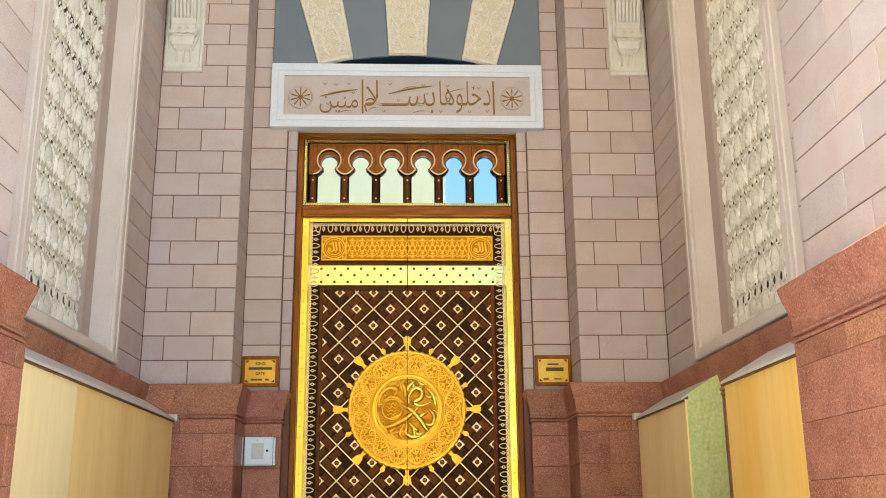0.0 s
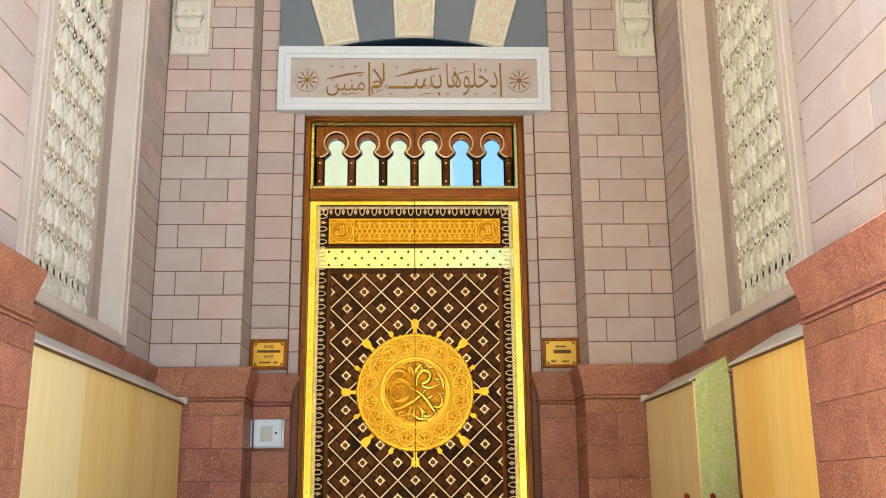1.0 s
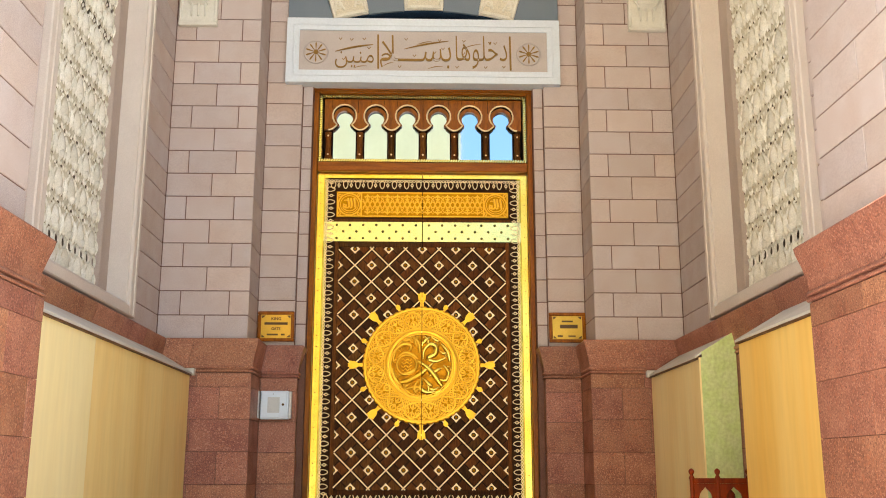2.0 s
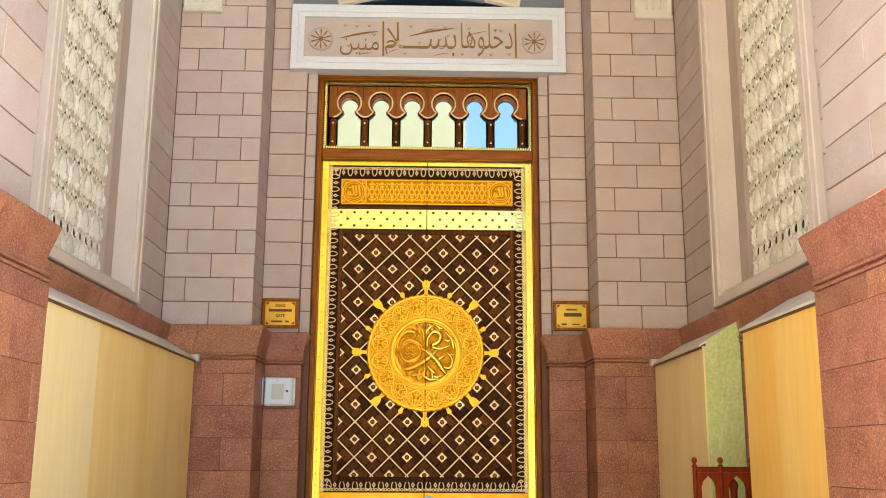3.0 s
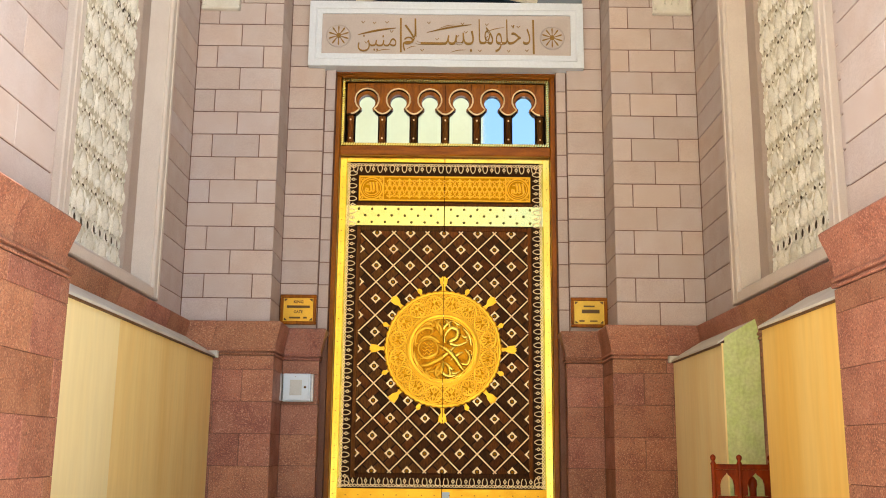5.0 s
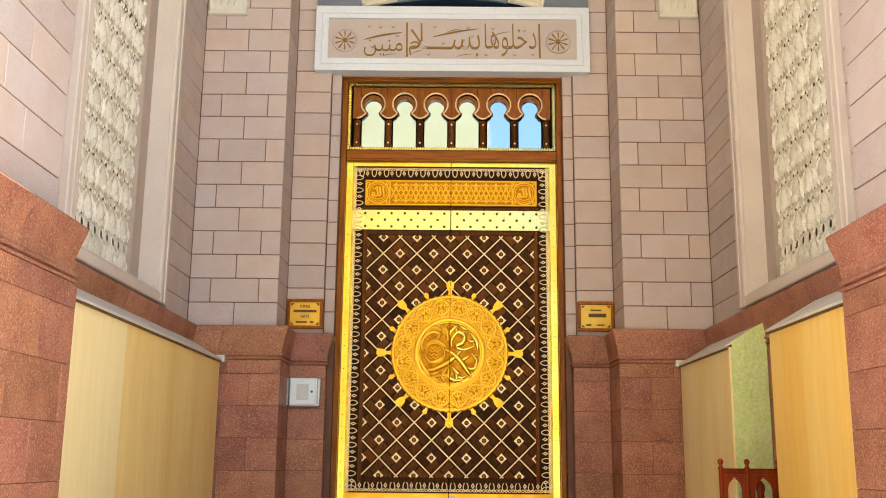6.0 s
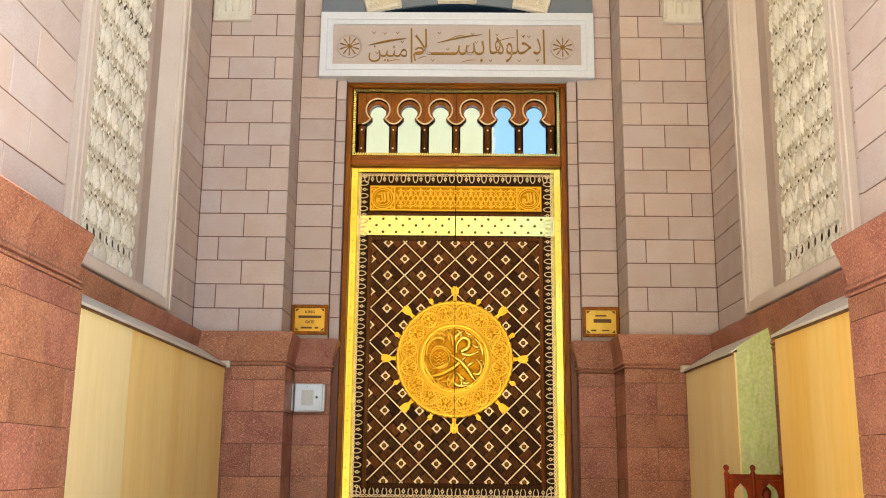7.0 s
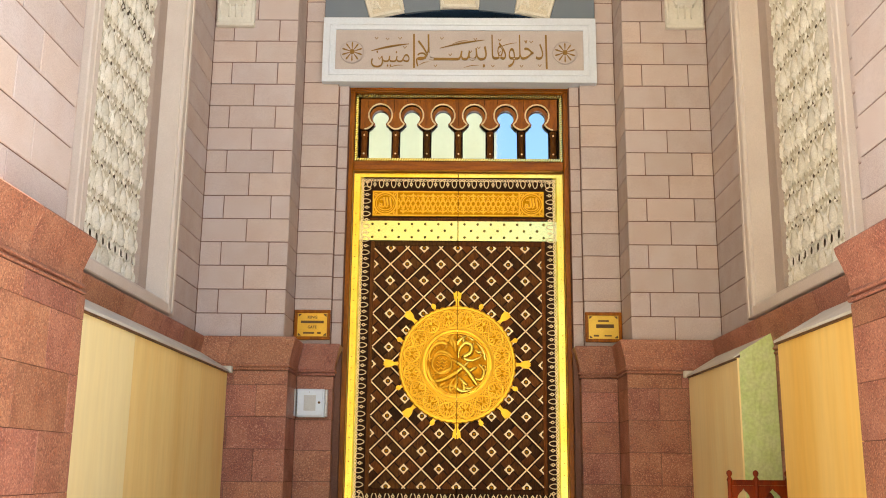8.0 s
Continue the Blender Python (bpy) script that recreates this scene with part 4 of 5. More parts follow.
# small white patch on the bottom gold edge, right of the seam
part("lock_plate", boxed(0.006, 0.105, -0.004, 0.0015, 0.845, 0.935, bevel=0.002), BOXPAINT, door, "small white patch beside the seam")

# lattice panel: basket-woven teak blocks, brass lines and eyes
LX, LZ0, LZ1 = 1.176, 1.178, 4.512
PX, PZ, ZREF = 0.4735, 0.469, 3.5465
weave = part("lattice_ground", boxed(-LX, LX, 0.024, 0.031, LZ0, LZ1), TEAK_GROUND, door, "black ground of the teak lattice")
block_mesh = {}


def weave_block(cx, cz, k):
    """One of the four planks round an eye; those at the edge of the panel are cut straight."""
    e = [(1, 0), (0, 1), (-1, 0), (0, -1)][k]
    f = [(0, 1), (-1, 0), (0, -1), (1, 0)][k]
    # plank in the cell's own axes: long side along f
    a0, a1, b0, b1 = 0.20, 0.88, -0.88, 0.16
    cut = abs(cx) + 0.25 > LX or cz + 0.25 > LZ1 or cz - 0.25 < LZ0 or abs(cx) < 0.01
    key = (k, round(cx, 3), round(cz, 3)) if cut else k
    if key not in block_mesh:
        bm = bmesh.new()
        c = 0.06

        def P(a, b, y):
            p, q = e[0] * a + f[0] * b, e[1] * a + f[1] * b
            return bm.verts.new(((p - q) * PX / 4, y, (p + q) * PZ / 4))
        base = [P(a, b, 0.026) for a, b in ((a0, b0), (a1, b0), (a1, b1), (a0, b1))]
        top = [P(a, b, 0.010) for a, b in ((a0 + c, b0 + c), (a1 - c, b0 + c), (a1 - c, b1 - c), (a0 + c, b1 - c))]
        for i in range(4):
            bm.faces.new((base[i], base[(i + 1) % 4], top[(i + 1) % 4], top[i]))
        bm.faces.new(top)
        if cut:
            for lim, keep in ((LX - cx, -1), (-LX - cx, 1)):
                half(bm, lim, keep)
            trim_z(bm, LZ1 - cz, -1)
            trim_z(bm, LZ0 - cz, 1)
        bmesh.ops.recalc_face_normals(bm, faces=bm.faces)
        if len(bm.faces) == 0:
            block_mesh[key] = None
        else:
            me = bpy.data.meshes.new("teak_plank")
            bm.to_mesh(me)
            me.materials.append(TEAK)
            block_mesh[key] = me
        bm.free()
    if block_mesh[key]:
        ob = new("teak_plank", block_mesh[key])
        ob.location = (cx, 0, cz)
        ob.parent = weave


eye_mesh = {}


def brass_eye(cx, cz):
    key = 0 if abs(cx) < 1.1 and LZ0 + 0.1 < cz < LZ1 - 0.1 else (round(cx, 2), round(cz, 2))
    if key not in eye_mesh:
        bm = bmesh.new()
        r, q = 0.070, 0.033
        prism(bm, [(r, 0), (q, q), (0, r), (-q, q), (-r, 0), (-q, -q), (0, -r), (q, -q)], 0.004, 0.024)
        disc(bm, 0, 0, [(0.031, 0.006), (0.031, 0.003), (0.018, 0.0025)], 16, 1)
        disc(bm, 0, 0, [(0.021, 0.004), (0.020, -0.003), (0.012, -0.007), (0.0, -0.008)], 12, 2)
        if key:
            for lim, keep in ((LX - cx, -1), (-LX - cx, 1)):
                half(bm, lim, keep)
            trim_z(bm, LZ1 - cz, -1)
            trim_z(bm, LZ0 - cz, 1)
        bmesh.ops.recalc_face_normals(bm, faces=bm.faces)
        me = bpy.data.meshes.new("brass_eye")
        bm.to_mesh(me)
        me.materials.append(INLAY)
        me.materials.append(TEAK_GROUND)
        me.materials.append(GOLD_DARK)
        eye_mesh[key] = me
        bm.free()
    ob = new("brass_eye", eye_mesh[key])
    ob.location = (cx, 0, cz)
    ob.parent = weave


MZ, MR = 2.848, 0.808
for j in range(-11, 6):
    cz = ZREF + j * PZ / 2
    for i in range(-3, 4):
        cx = i * PX + (PX / 2 if j % 2 else 0)
        if abs(cx) > LX + 0.02 or not (LZ0 - 0.05 < cz < LZ1 + 0.05):
            continue
        d = math.hypot(cx, cz - MZ)
        if d > 0.55:
            for k in range(4):
                weave_block(cx, cz, k)
        if d > MR + 0.02:
            brass_eye(cx, cz)
# brass lines along both diagonals
for sl in (1, -1):
    for n in range(-14, 15):
        # line x = sl * (z - ZREF) * PX / PZ + (n + 0.5) * PX
        pts = []
        for z in (LZ0, LZ1):
            pts.append((sl * (z - ZREF) * PX / PZ + (n + 0.5) * PX, z))
        (xa, za), (xb, zb) = pts
        t0, t1 = sorted(((-LX - xa) / (xb - xa), (LX - xa) / (xb - xa)))
        t0, t1 = max(0, t0), min(1, t1)
        if t1 - t0 < 0.02:
            continue
        A = (xa + (xb - xa) * t0, za + (zb - za) * t0)
        B = (xa + (xb - xa) * t1, za + (zb - za) * t1)
        bm = bmesh.new()
        ridge(bm, [A, B], 0.0095, 0.009, lift=0.5)
        part("brass_line", bm, INLAY, weave)

# medallion, in two halves
for s in (-1, 1):
    bm = bmesh.new()
    n = 360
    rim = []
    for i in range(n):
        a = 2 * math.pi * i / n
        rim.append((MR + 0.016 * abs(math.sin(a * 30)) - 0.010, a))
    prof = lambda r, y: [bm.verts.new((r * (rm / MR) * math.cos(a), y, MZ + r * (rm / MR) * math.sin(a))) for rm, a in rim]
    rings = [prof(MR, 0.02), prof(MR, -0.035), prof(MR - 0.015, -0.045), prof(MR - 0.04, -0.045)]
    circ = lambda r, y: [bm.verts.new((r * math.cos(a), y, MZ + r * math.sin(a))) for rm, a in rim]
    for r, y in ((0.762, -0.046), (0.755, -0.030), (0.514, -0.030), (0.509, -0.046), (0.481, -0.052), (0.478, -0.022), (0.469, -0.022), (0.466, -0.052), (0.441, -0.050), (0.437, -0.016), (0.427, -0.016), (0.424, -0.044), (0.416, -0.044), (0.412, -0.024), (0.25, -0.024), (0.08, -0.024)):
        rings.append(circ(r, y))
    for a, b in zip(rings, rings[1:]):
        for k in range(n):
            q = bm.faces.new((a[k], a[(k + 1) % n], b[(k + 1) % n], b[k]))
            rr = math.hypot(b[k].co.x, b[k].co.z - MZ)
            # sunk ring and hollow get the darker golds, shade by colour
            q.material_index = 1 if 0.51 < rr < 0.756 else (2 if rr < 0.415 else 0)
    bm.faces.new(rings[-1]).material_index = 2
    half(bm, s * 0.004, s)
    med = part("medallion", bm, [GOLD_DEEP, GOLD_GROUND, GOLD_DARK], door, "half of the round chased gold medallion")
    # tulip finials round the rim
    for k in range(16):
        ang = k * math.pi / 8
        big = k % 2 == 0
        L, w = (0.222, 0.062) if big else (0.115, 0.036)
        shape = [(-0.02, -0.62), (0.16, -0.40), (0.34, -0.34), (0.44, -0.62), (0.58, -0.82), (0.74, -0.86), (0.92, -1.0), (0.88, -0.55), (1.0, -0.28), (0.95, 0.0), (1.0, 0.28), (0.88, 0.55), (0.92, 1.0), (0.74, 0.86), (0.58, 0.82), (0.44, 0.62), (0.34, 0.34), (0.16, 0.40), (-0.02, 0.62)]
        if not big:
            shape = [(-0.02, -0.45), (0.3, -0.4), (0.5, -0.85), (0.75, -0.9), (1.0, 0.0), (0.75, 0.9), (0.5, 0.85), (0.3, 0.4), (-0.02, 0.45)]
        c_, s_ = math.cos(ang), math.sin(ang)
        bm = bmesh.new()
        prism(bm, [((MR - 0.015 + r * L) * c_ - t * w * s_, MZ + (MR - 0.015 + r * L) * s_ + t * w * c_) for r, t in shape], -0.028, 0.01)
        if not (c_ * s > -0.02):
            bm.free()
            continue
        if abs(c_) < 0.05:
            half(bm, s * 0.004, s)
        part("finial", bm, GOLD_DEEP, med)
    # arabesque on the ring
    bm = bmesh.new()
    f = -0.031
    rp = lambda r, a: (r * math.cos(a), MZ + r * math.sin(a))
    N = 8
    turn_ = lambda x, z, b, u, v: (x + u * math.cos(b) - v * math.sin(b), z + u * math.sin(b) + v * math.cos(b))
    # two interlaced bands with pointed crests
    for ph in (0, math.pi):
        pts = []
        for i in range(288):
            a = 2 * math.pi * i / 288
            w = math.sin(N * a + ph)
            pts.append(rp(0.633 + 0.104 * math.copysign(abs(w) ** 0.8, w), a))
        ridge(bm, pts, 0.0135, f, True, 1.5)
    for k in range(2 * N):
        a = math.pi / (2 * N) + k * math.pi / N
        for r0, out in ((0.690, 1), (0.576, -1)):
            x, z = rp(r0, a)
            # palmette: a pointed heart leaf with two scrolls that curl under it
            ridge(bm, [turn_(x, z, a, out * u, 0) for u in (-0.055, -0.01, 0.036)], 0.019, f, taper=True, lift=1.2)
            for h in (-1, 1):
                ridge(bm, [turn_(x, z, a, out * u, h * v) for u, v in ((-0.040, 0.0), (-0.016, 0.030), (0.008, 0.042), (0.026, 0.030), (0.020, 0.018))], 0.0105, f, lift=1.2)
                x2, z2 = rp(r0 - out * 0.034, a + h * 0.078 / r0)
                ridge(bm, spiral(x2, z2, 0.036, a + h * out * 1.4, 1.4, 16, -h * out), 0.0095, f, lift=1.4)
        # bud at each crossing and small leaves along the edges
        b = k * math.pi / N
        x, z = rp(0.633, b)
        for h in (-1, 1):
            ridge(bm, [turn_(x, z, b, h * u, 0) for u in (0.030, 0.052, 0.078)], 0.0145, f, taper=True, lift=1.3)
            x3, z3 = rp(0.633 + h * 0.103, b)
            for e in (-1, 1):
                ridge(bm, spiral(*turn_(x3, z3, b, -h * 0.012, e * 0.036), 0.028, b + e * 1.5, 1.1, 12, e * h), 0.0085, f, lift=1.4)
            ridge(bm, [turn_(x3, z3, b, -h * u, 0) for u in (-0.012, 0.012, 0.045)], 0.013, f, taper=True, lift=1.1)
    for rr_, w_ in ((0.752, 0.008), (0.515, 0.007)):
        ridge(bm, [rp(rr_, a) for a in [2 * math.pi * i / 120 for i in range(120)]], w_, -0.034, True)
    half(bm, s * 0.004, s)
    part("arabesque", bm, GOLD_DEEP, med, "interlaced arabesque relief")
    # bold interlaced strokes in the hollow centre
    bm = bmesh.new()
    f = -0.026

    def stroke(pts, r):
        fine = []
        for i in range(len(pts) - 1):
            p0, p1, p2, p3 = pts[max(0, i - 1)], pts[i], pts[i + 1], pts[min(len(pts) - 1, i + 2)]
            for q in range(6):
                t = q / 6
                fine.append(tuple(0.5 * (2 * p1[c] + (p2[c] - p0[c]) * t + (2 * p0[c] - 5 * p1[c] + 4 * p2[c] - p3[c]) * t * t + (3 * p1[c] - p0[c] - 3 * p2[c] + p3[c]) * t ** 3) for c in (0, 1)))
        fine.append(pts[-1])
        ridge(bm, [(x, MZ + z) for x, z in fine], r * 0.95, f, lift=0.6, taper=True)
    strokes = [([(-0.07, 0.06), (0.06, -0.02), (0.17, -0.13), (0.25, -0.25), (0.30, -0.31)], 0.044), ([(0.16, 0.03), (0.04, -0.08), (-0.10, -0.17), (-0.24, -0.23), (-0.33, -0.23)], 0.044),
               ([(0.02, 0.08), (0.03, 0.20), (0.11, 0.29), (0.20, 0.25), (0.18, 0.15), (0.08, 0.09), (0.20, 0.05), (0.33, 0.10)], 0.042), ([(-0.13, 0.39), (-0.04, 0.30), (-0.03, 0.17)], 0.036),
               ([(0.13, 0.39), (0.04, 0.33), (-0.02, 0.24)], 0.034), ([(0.39, 0.04), (0.36, 0.18), (0.27, 0.29)], 0.034), ([(0.30, 0.0), (0.37, -0.10), (0.33, -0.21), (0.22, -0.19)], 0.034),
               ([(-0.22, -0.33), (-0.06, -0.30), (0.06, -0.37), (0.20, -0.36)], 0.036), ([(0.0, -0.16), (-0.02, -0.28), (-0.10, -0.39)], 0.036), ([(0.02, -0.18), (0.10, -0.26), (0.16, -0.30)], 0.034),
               ([(-0.39, 0.05), (-0.36, 0.20), (-0.25, 0.29), (-0.14, 0.26), (-0.18, 0.19)], 0.034), ([(-0.40, -0.04), (-0.37, -0.17), (-0.27, -0.30)], 0.032), ([(-0.28, 0.34), (-0.20, 0.36), (-0.12, 0.31)], 0.028)]
    strokes += [([(-0.33, 0.10), (-0.24, 0.17), (-0.12, 0.14), (-0.05, 0.08)], 0.028), ([(-0.30, -0.14), (-0.16, -0.10), (-0.06, -0.04)], 0.026), ([(0.10, -0.16), (0.20, -0.08), (0.28, -0.04)], 0.028), ([(0.24, 0.20), (0.30, 0.16), (0.36, 0.18)], 0.022),
                ([(-0.16, -0.26), (-0.24, -0.31), (-0.16, -0.38)], 0.026), ([(0.24, -0.30), (0.16, -0.34), (0.08, -0.30)], 0.024)]
    # slender fronds that fill the ground, the same on both sides
    for e in (-1, 1):
        strokes += [([(e * 0.03, 0.41), (e * 0.09, 0.33), (e * 0.06, 0.24)], 0.030), ([(e * 0.12, 0.40), (e * 0.20, 0.34), (e * 0.26, 0.33)], 0.026), ([(e * 0.31, 0.27), (e * 0.35, 0.21), (e * 0.40, 0.12)], 0.024),
                    ([(e * 0.04, -0.41), (e * 0.10, -0.34), (e * 0.07, -0.24), (e * 0.02, -0.20)], 0.030), ([(e * 0.14, -0.40), (e * 0.24, -0.36), (e * 0.31, -0.27)], 0.026), ([(e * 0.41, -0.05), (e * 0.37, -0.13), (e * 0.39, -0.18)], 0.022)]
    for pts, r in strokes:
        stroke(pts, r)
    for k in range(12):
        a = 2 * math.pi * k / 12 + 0.4
        ridge(bm, [(x, z) for x, z in spiral(0.365 * math.cos(a), MZ + 0.365 * math.sin(a), 0.035, a * 2, 0.9, 10, 1 if k % 2 else -1)], 0.010, f, taper=True)
    ridge(bm, [(-0.205 + 0.135 * math.cos(a), MZ + 0.0 + 0.135 * math.sin(a)) for a in [2 * math.pi * i / 30 for i in range(30)]], 0.016, f, True)
    for i in range(4):
        z = MZ + 0.07 - i * 0.045
        ridge(bm, [(-0.205 + (-0.085 + 0.17 * q / 8) * (1 - 0.15 * abs(i - 1.5)), z + 0.016 * math.sin(q * 1.7 + i)) for q in range(9)], 0.010, f, taper=True)
    half(bm, s * 0.004, s)
    # right half in brighter gold: the pale reflection there is put into the colour
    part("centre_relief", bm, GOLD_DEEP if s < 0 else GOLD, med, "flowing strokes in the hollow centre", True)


# ---- name plates and meter box ----
def plaque(s):
    p = thing("plaque", "engraved brass name plate in a small wooden frame" if s < 0 else "engraved brass plate with lines of script in a wooden frame", "plaque", "plates beside the gate")
    x0, x1 = (-2.205, -1.715) if s < 0 else (1.72, 2.215)
    z0, z1, y = 3.118, 3.525, STRIP_Y - 0.005
    for a, b, c, d in ((x0, x1, z0, z0 + 0.045), (x0, x1, z1 - 0.045, z1), (x0, x0 + 0.045, z0 + 0.045, z1 - 0.045), (x1 - 0.045, x1, z0 + 0.045, z1 - 0.045)):
        part("frame", boxed(a, b, y - 0.05, y, c, d, bevel=0.008), WOOD, p)
    plate = part("plate", boxed(x0 + 0.042, x1 - 0.042, y - 0.03, y - 0.002, z0 + 0.042, z1 - 0.042), BRASS_PLATE, p, "bright brass plate")
    cx, cz, f = (x0 + x1) / 2, (z0 + z1) / 2, y - 0.031
    for e in (-1, 1):
        for h in (-1, 1):
            bm = bmesh.new()
            q = [(cx + e * 0.19, cz + h * 0.148), (cx + e * 0.145, cz + h * 0.148), (cx + e * 0.165, cz + h * 0.125), (cx + e * 0.19, cz + h * 0.11)]
            prism(bm, q, f - 0.001, f + 0.002)
            part("corner_ornament", bm, INK, plate)
    if s < 0:
        place_text("engraving", "KING", INK, plate, cx, f, cz + 0.105, 0.13, 0.040, 0.002, 0.03)
        place_text("engraving", "GATE", INK, plate, cx, f, cz - 0.03, 0.12, 0.040, 0.002, 0.03)
        part("engraving", boxed(cx - 0.155, cx + 0.155, f - 0.001, f + 0.002, cz + 0.022, cz + 0.056), INK, plate)
        part("engraving", boxed(cx - 0.12, cx + 0.03, f - 0.001, f + 0.002, cz - 0.122, cz - 0.098), INK, plate)
        part("engraving", boxed(cx + 0.07, cx + 0.12, f - 0.001, f + 0.002, cz - 0.122, cz - 0.098), INK, plate)
    else:
        bm = bmesh.new()
        for x, z, w, h in ((0, 0.085, 0.15, 0.022), (0.02, 0.015, 0.24, 0.05), (-0.10, -0.115, 0.07, 0.024), (0.06, -0.115, 0.10, 0.018)):
            box(bm, cx + x - w / 2, cx + x + w / 2, f - 0.001, f + 0.002, cz + z - h / 2, cz + z + h / 2)
        part("engraving", bm, INK, plate)


for s in (-1, 1):
    plaque(s)

mb = thing("meter_box", "white enamelled steel meter box on the granite base", "electrical box")
y = STRIP_Y - BASE
part("case", boxed(-2.095, -1.735, y - 0.13, y + 0.01, 2.085, 2.448, bevel=0.006), BOXPAINT, mb)
dr = part("door", boxed(-2.085, -1.755, y - 0.15, y - 0.13, 2.10, 2.436, bevel=0.006), BOXPAINT, mb)
part("rim", boxed(-1.734, -1.700, y - 0.10, y - 0.02, 2.09, 2.443, bevel=0.004), BOXSIDE, mb)
part("inset", boxed(-2.0, -1.845, y - 0.1535, y - 0.149, 2.165, 2.365, bevel=0.0015), material("faded_label", (0.55, 0.60, 0.63), 0.5), dr, "faded paper label")
bm = bmesh.new()
disc(bm, -1.80, 2.27, [(0.016, y - 0.149), (0.016, y - 0.16), (0.0, y - 0.163)], 12)
part("lock", bm, INK, dr)
bm = bmesh.new()
disc(bm, -1.93, 2.405, [(0.006, y - 0.149), (0.005, y - 0.156), (0.0, y - 0.158)], 8)
part("screw", bm, INK, dr)
part("side_plate", boxed(-2.128, -2.108, y - 0.16, y + 0.005, 2.095, 2.445, bevel=0.004), BOXSIDE, mb, "bare galvanised side plate")
# solid dark strip that paints the shade of the gap
part("hinge_gap", boxed(-2.107, -2.096, y - 0.08, y + 0.005, 2.10, 2.44), INK, mb)


# ---- plywood housings along the side walls ----
def housing(s, y_far, y_near, panels, end_far=False, hip=False, green=False, eave=2.62):
    h = thing("plywood_housing", "plywood boxing with a sloping white board roof against the wall", "housing", "plywood housings")
    X0, X1 = 2.885, SIDE - BASE - 0.02

    def put(name, bm, mat, label=""):
        for v in bm.verts:
            v.co.x *= s
        return part(name, bm, mat, h, label)
    # face panels
    ya = y_far
    for f, m in panels:
        yb = y_far + (y_near - y_far) * f
        put("face_panel", boxed(X0, X0 + 0.018, yb + 0.0015, ya - 0.0015, 0.0, eave - 0.012), m)
        ya = yb
    # sloping roof board with a lip
    top = 2.865
    bm = bmesh.new()
    sec = [(X0 - 0.035, eave), (X0 - 0.035, eave - 0.022), (X1 + 0.01, top - 0.022), (X1 + 0.01, top)]
    yf = y_far
    a = [bm.verts.new((x, y_near, z)) for x, z in sec]
    b = [bm.verts.new((x, yf - (0.22 if hip and x > X0 + 0.1 else 0), z)) for x, z in sec]
    for i in range(4):
        bm.faces.new((a[i], a[(i + 1) % 4], b[(i + 1) % 4], b[i]))
    bm.faces.new(a)
    bm.faces.new(b[::-1])
    put("roof_board", bm, ROOFING, "white painted roof board")
    put("eave_lath", boxed(X0 - 0.030, X0 - 0.001, y_near + 0.01, y_far - 0.01, eave - 0.036, eave - 0.0225), LATH, "thin dark lath under the eave")
    if end_far:
        put("eave_block", boxed(X0 - 0.06, X0 + 0.05, y_far - 0.04, y_far + 0.05, eave - 0.03, eave + 0.055, bevel=0.006), ROOFING)
    # gable ends
    for yy in (y_far - 0.02, y_near):
        bm = bmesh.new()
        pts = [(X0 + 0.019, 0.0), (X1, 0.0), (X1, top - 0.03), (X0 + 0.019, eave - 0.02)]
        p = [bm.verts.new((x, yy, z)) for x, z in pts]
        q = [bm.verts.new((x, yy + 0.018, z)) for x, z in pts]
        for i in range(4):
            bm.faces.new((p[i], p[(i + 1) % 4], q[(i + 1) % 4], q[i]))
        bm.faces.new(p)
        bm.faces.new(q[::-1])
        put("end_panel", bm, GREEN if green and yy == y_near else PLY, "green sheathed end" if green and yy == y_near else "")
    if green:
        # green sheathing wraps round the end as an uneven skin
        bm = bmesh.new()
        cols = 9
        rows = 26
        vs = []
        for j in range(rows + 1):
            row = []
            for i in range(cols + 1):
                x = X0 + 0.025 + (X1 + 0.015 - X0 - 0.025) * i / cols
                zt = eave + 0.004 + (x - X0 + 0.035) / (X1 + 0.045 - X0) * (top - eave)
                z = zt * j / rows
                row.append(bm.verts.new((x, y_near - 0.020 - 0.012 * noise.noise((x * 6, z * 5, 1.7)) - 0.006 * noise.noise((x * 21, z * 19, 4.0)), z)))
            vs.append(row)
        for j in range(rows):
            for i in range(cols):
                bm.faces.new((vs[j][i], vs[j][i + 1], vs[j + 1][i + 1], vs[j + 1][i]))
        put("sheathing", bm, GREEN, "crinkled pale green sheathing")
    return h


housing(-1, BACK_Y - CAP + 0.03, -6.45, [(0.686, PLY), (1.0, PLY_PALE)], end_far=True)
housing(1, BACK_Y - CAP + 0.03, -3.31, [(1.0, PLY_TAN)], end_far=True, green=True, eave=2.61)
housing(1, -4.60, -6.45, [(1.0, PLY_ORANGE)], hip=True, eave=2.605)


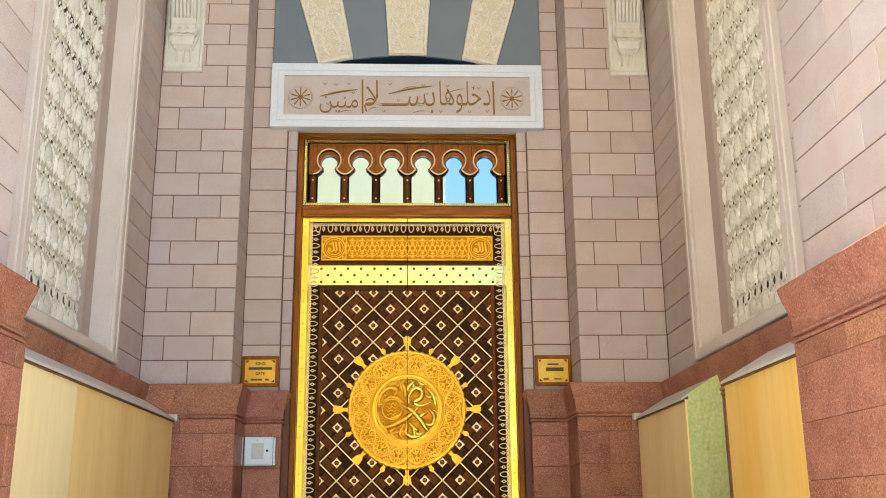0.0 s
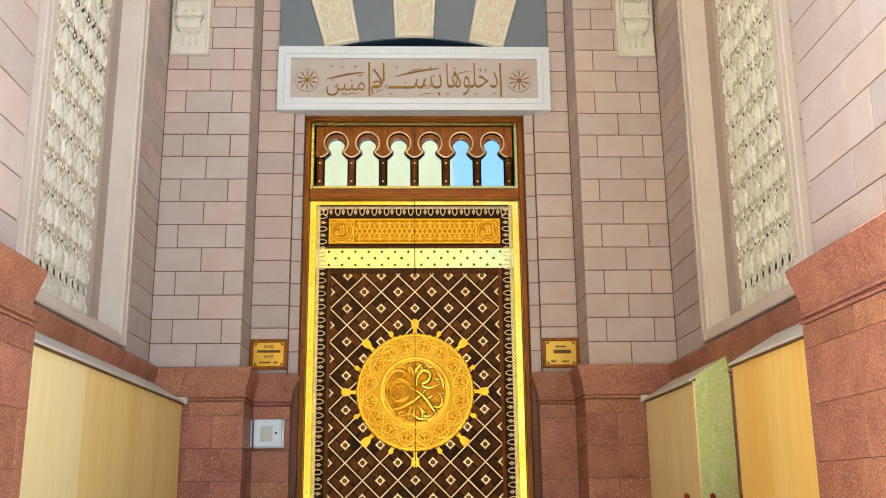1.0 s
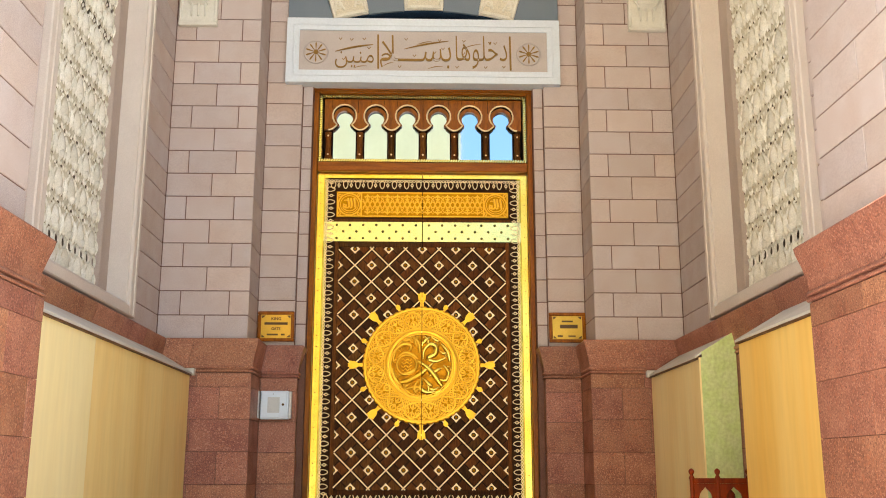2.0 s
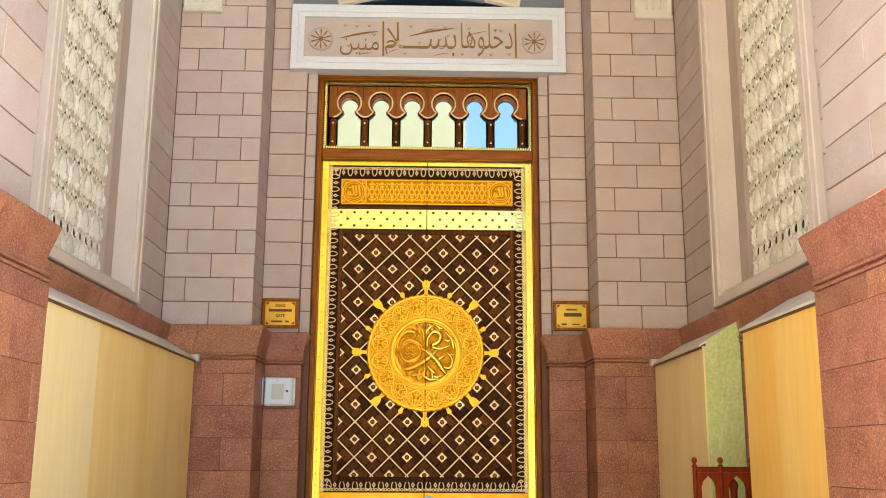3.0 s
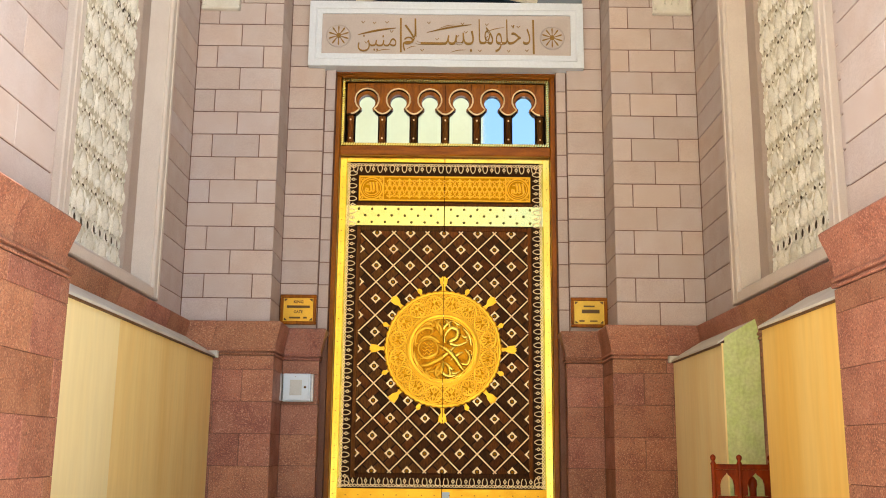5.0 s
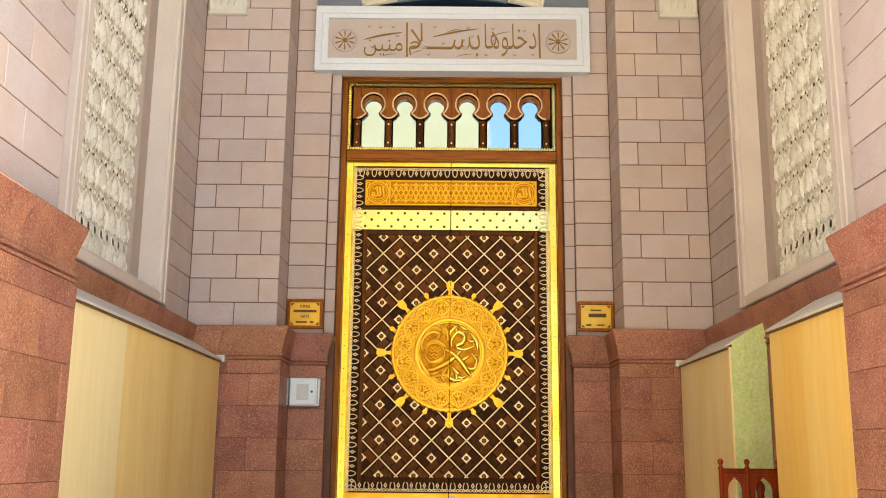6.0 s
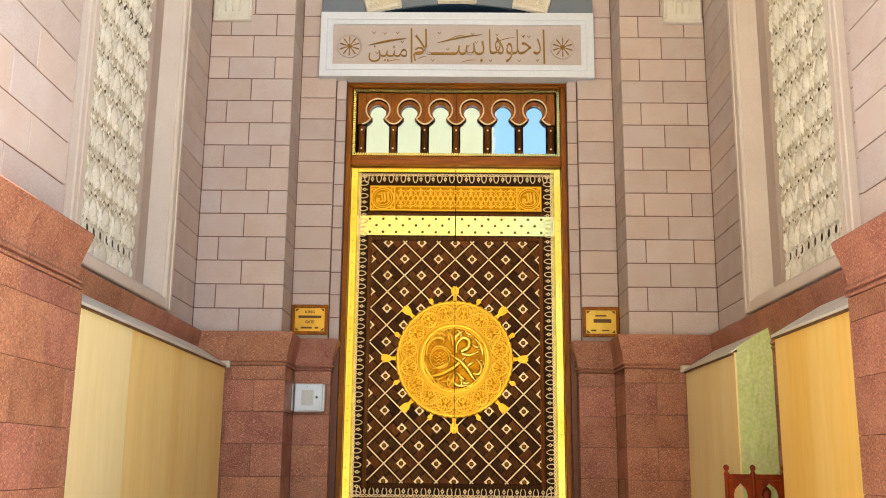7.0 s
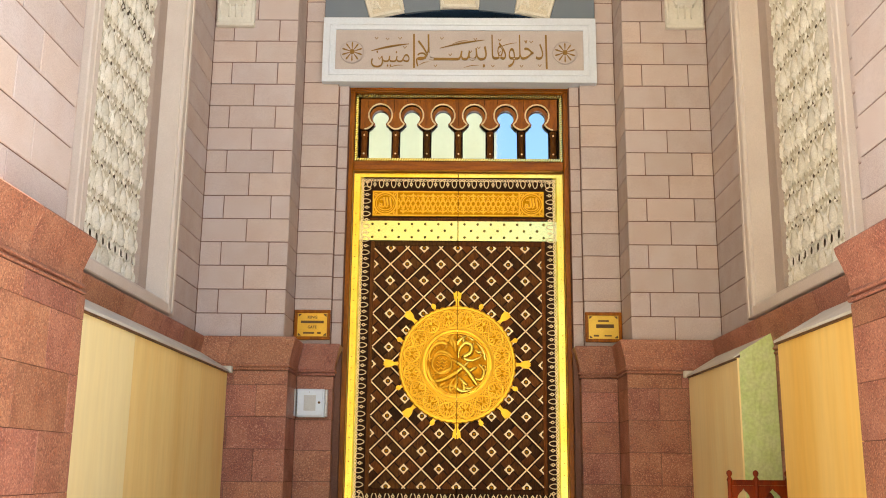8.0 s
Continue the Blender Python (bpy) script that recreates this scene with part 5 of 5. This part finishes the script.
# ---- carved chair between the housings ----
ch = thing("chair", "red-brown carved wooden chair with arched openwork back", "chair")
CY = -4.28
px = (2.474, 2.714, 3.0)
for x in px:
    bm = bmesh.new()
    prof = [(0.020, 0.0), (0.022, 0.42), (0.024, 0.44), (0.021, 0.48), (0.021, 1.36), (0.026, 1.375), (0.020, 1.39), (0.013, 1.402), (0.022, 1.414), (0.027, 1.430), (0.024, 1.446), (0.010, 1.458), (0.0, 1.462)]
    lathe(bm, x, CY, prof, 12)
    part("post", bm, CHAIRWOOD, ch, "", True)
for x0, x1 in ((px[0], px[1]), (px[1], px[2])):
    cx, w = (x0 + x1) / 2, (x1 - x0) / 2 - 0.016
    part("top_rail", boxed(x0 + 0.018, x1 - 0.018, CY - 0.016, CY + 0.016, 1.325, 1.368, bevel=0.006), CHAIRWOOD, ch)
    part("mid_rail", boxed(x0 + 0.018, x1 - 0.018, CY - 0.014, CY + 0.014, 1.055, 1.09, bevel=0.005), CHAIRWOOD, ch)
    part("seat_rail", boxed(x0 + 0.018, x1 - 0.018, CY - 0.014, CY + 0.014, 0.40, 0.46, bevel=0.005), CHAIRWOOD, ch)
    # arched openwork panel
    a = w * 0.62
    op = [(cx - a, 1.095), (cx - a, 1.19), (cx - a * 0.82, 1.235), (cx - a * 0.5, 1.262), (cx - a * 0.22, 1.278), (cx, 1.30), (cx + a * 0.22, 1.278), (cx + a * 0.5, 1.262), (cx + a * 0.82, 1.235), (cx + a, 1.19), (cx + a, 1.095)]
    bm = bmesh.new()
    prism(bm, op + [(cx + w, 1.09), (cx + w, 1.324), (cx - w, 1.324), (cx - w, 1.09)], CY - 0.010, CY + 0.010)
    part("arched_panel", bm, CHAIRWOOD, ch)
    part("lower_panel", boxed(cx - w, cx + w, CY - 0.008, CY + 0.008, 0.47, 1.05), CHAIRWOOD, ch)
part("finial_rail", boxed(px[0] + 0.02, px[2], CY - 0.02, CY + 0.02, 1.366, 1.374, bevel=0.003), CHAIRWOOD, ch)
bm = bmesh.new()
lathe(bm, 2.845, CY + 0.06, [(0.0, 0.9), (0.030, 0.92), (0.034, 1.16), (0.044, 1.19), (0.040, 1.23), (0.016, 1.262), (0.0, 1.268)], 12)
part("spindle", bm, CHAIRWOOD, ch, "dark turned spindle behind the arch", True)
for x in (px[0], px[2]):
    bm = bmesh.new()
    lathe(bm, x, CY + 0.48, [(0.022, 0.0), (0.022, 0.70), (0.027, 0.72), (0.010, 0.76), (0.0, 0.765)], 12)
    part("front_leg", bm, CHAIRWOOD, ch, "", True)
    part("arm", boxed(x - 0.025, x + 0.025, CY + 0.02, CY + 0.47, 0.655, 0.69, bevel=0.008), CHAIRWOOD, ch)
part("seat", boxed(px[0] - 0.01, px[2] + 0.01, CY + 0.015, CY + 0.50, 0.44, 0.475, bevel=0.01), CHAIRWOOD, ch)


# ---- building across the court, seen only in the glass and the gold ----
bl = thing("building", "pale cream rendered building across the sunny court", "building")
BY, BX = -42.0, 2.4
part("wall", boxed(-46, BX, BY - 12, BY, 0, 34), PLASTER, bl)
part("cornice", boxed(-46.3, BX + 0.3, BY - 12.3, BY + 0.3, 34, 34.6), PLASTER, bl)
for i in range(7):
    for j in range(5):
        x, z = -13.5 - i * 5.5, 3.2 + j * 6.2
        wdw = part("window", boxed(x - 1.0, x + 1.0, BY - 0.1, BY + 0.04, z, z + 3.0), BOXDARK, bl)
        part("sill", boxed(x - 1.2, x + 1.2, BY, BY + 0.18, z - 0.2, z), PLASTER, wdw)
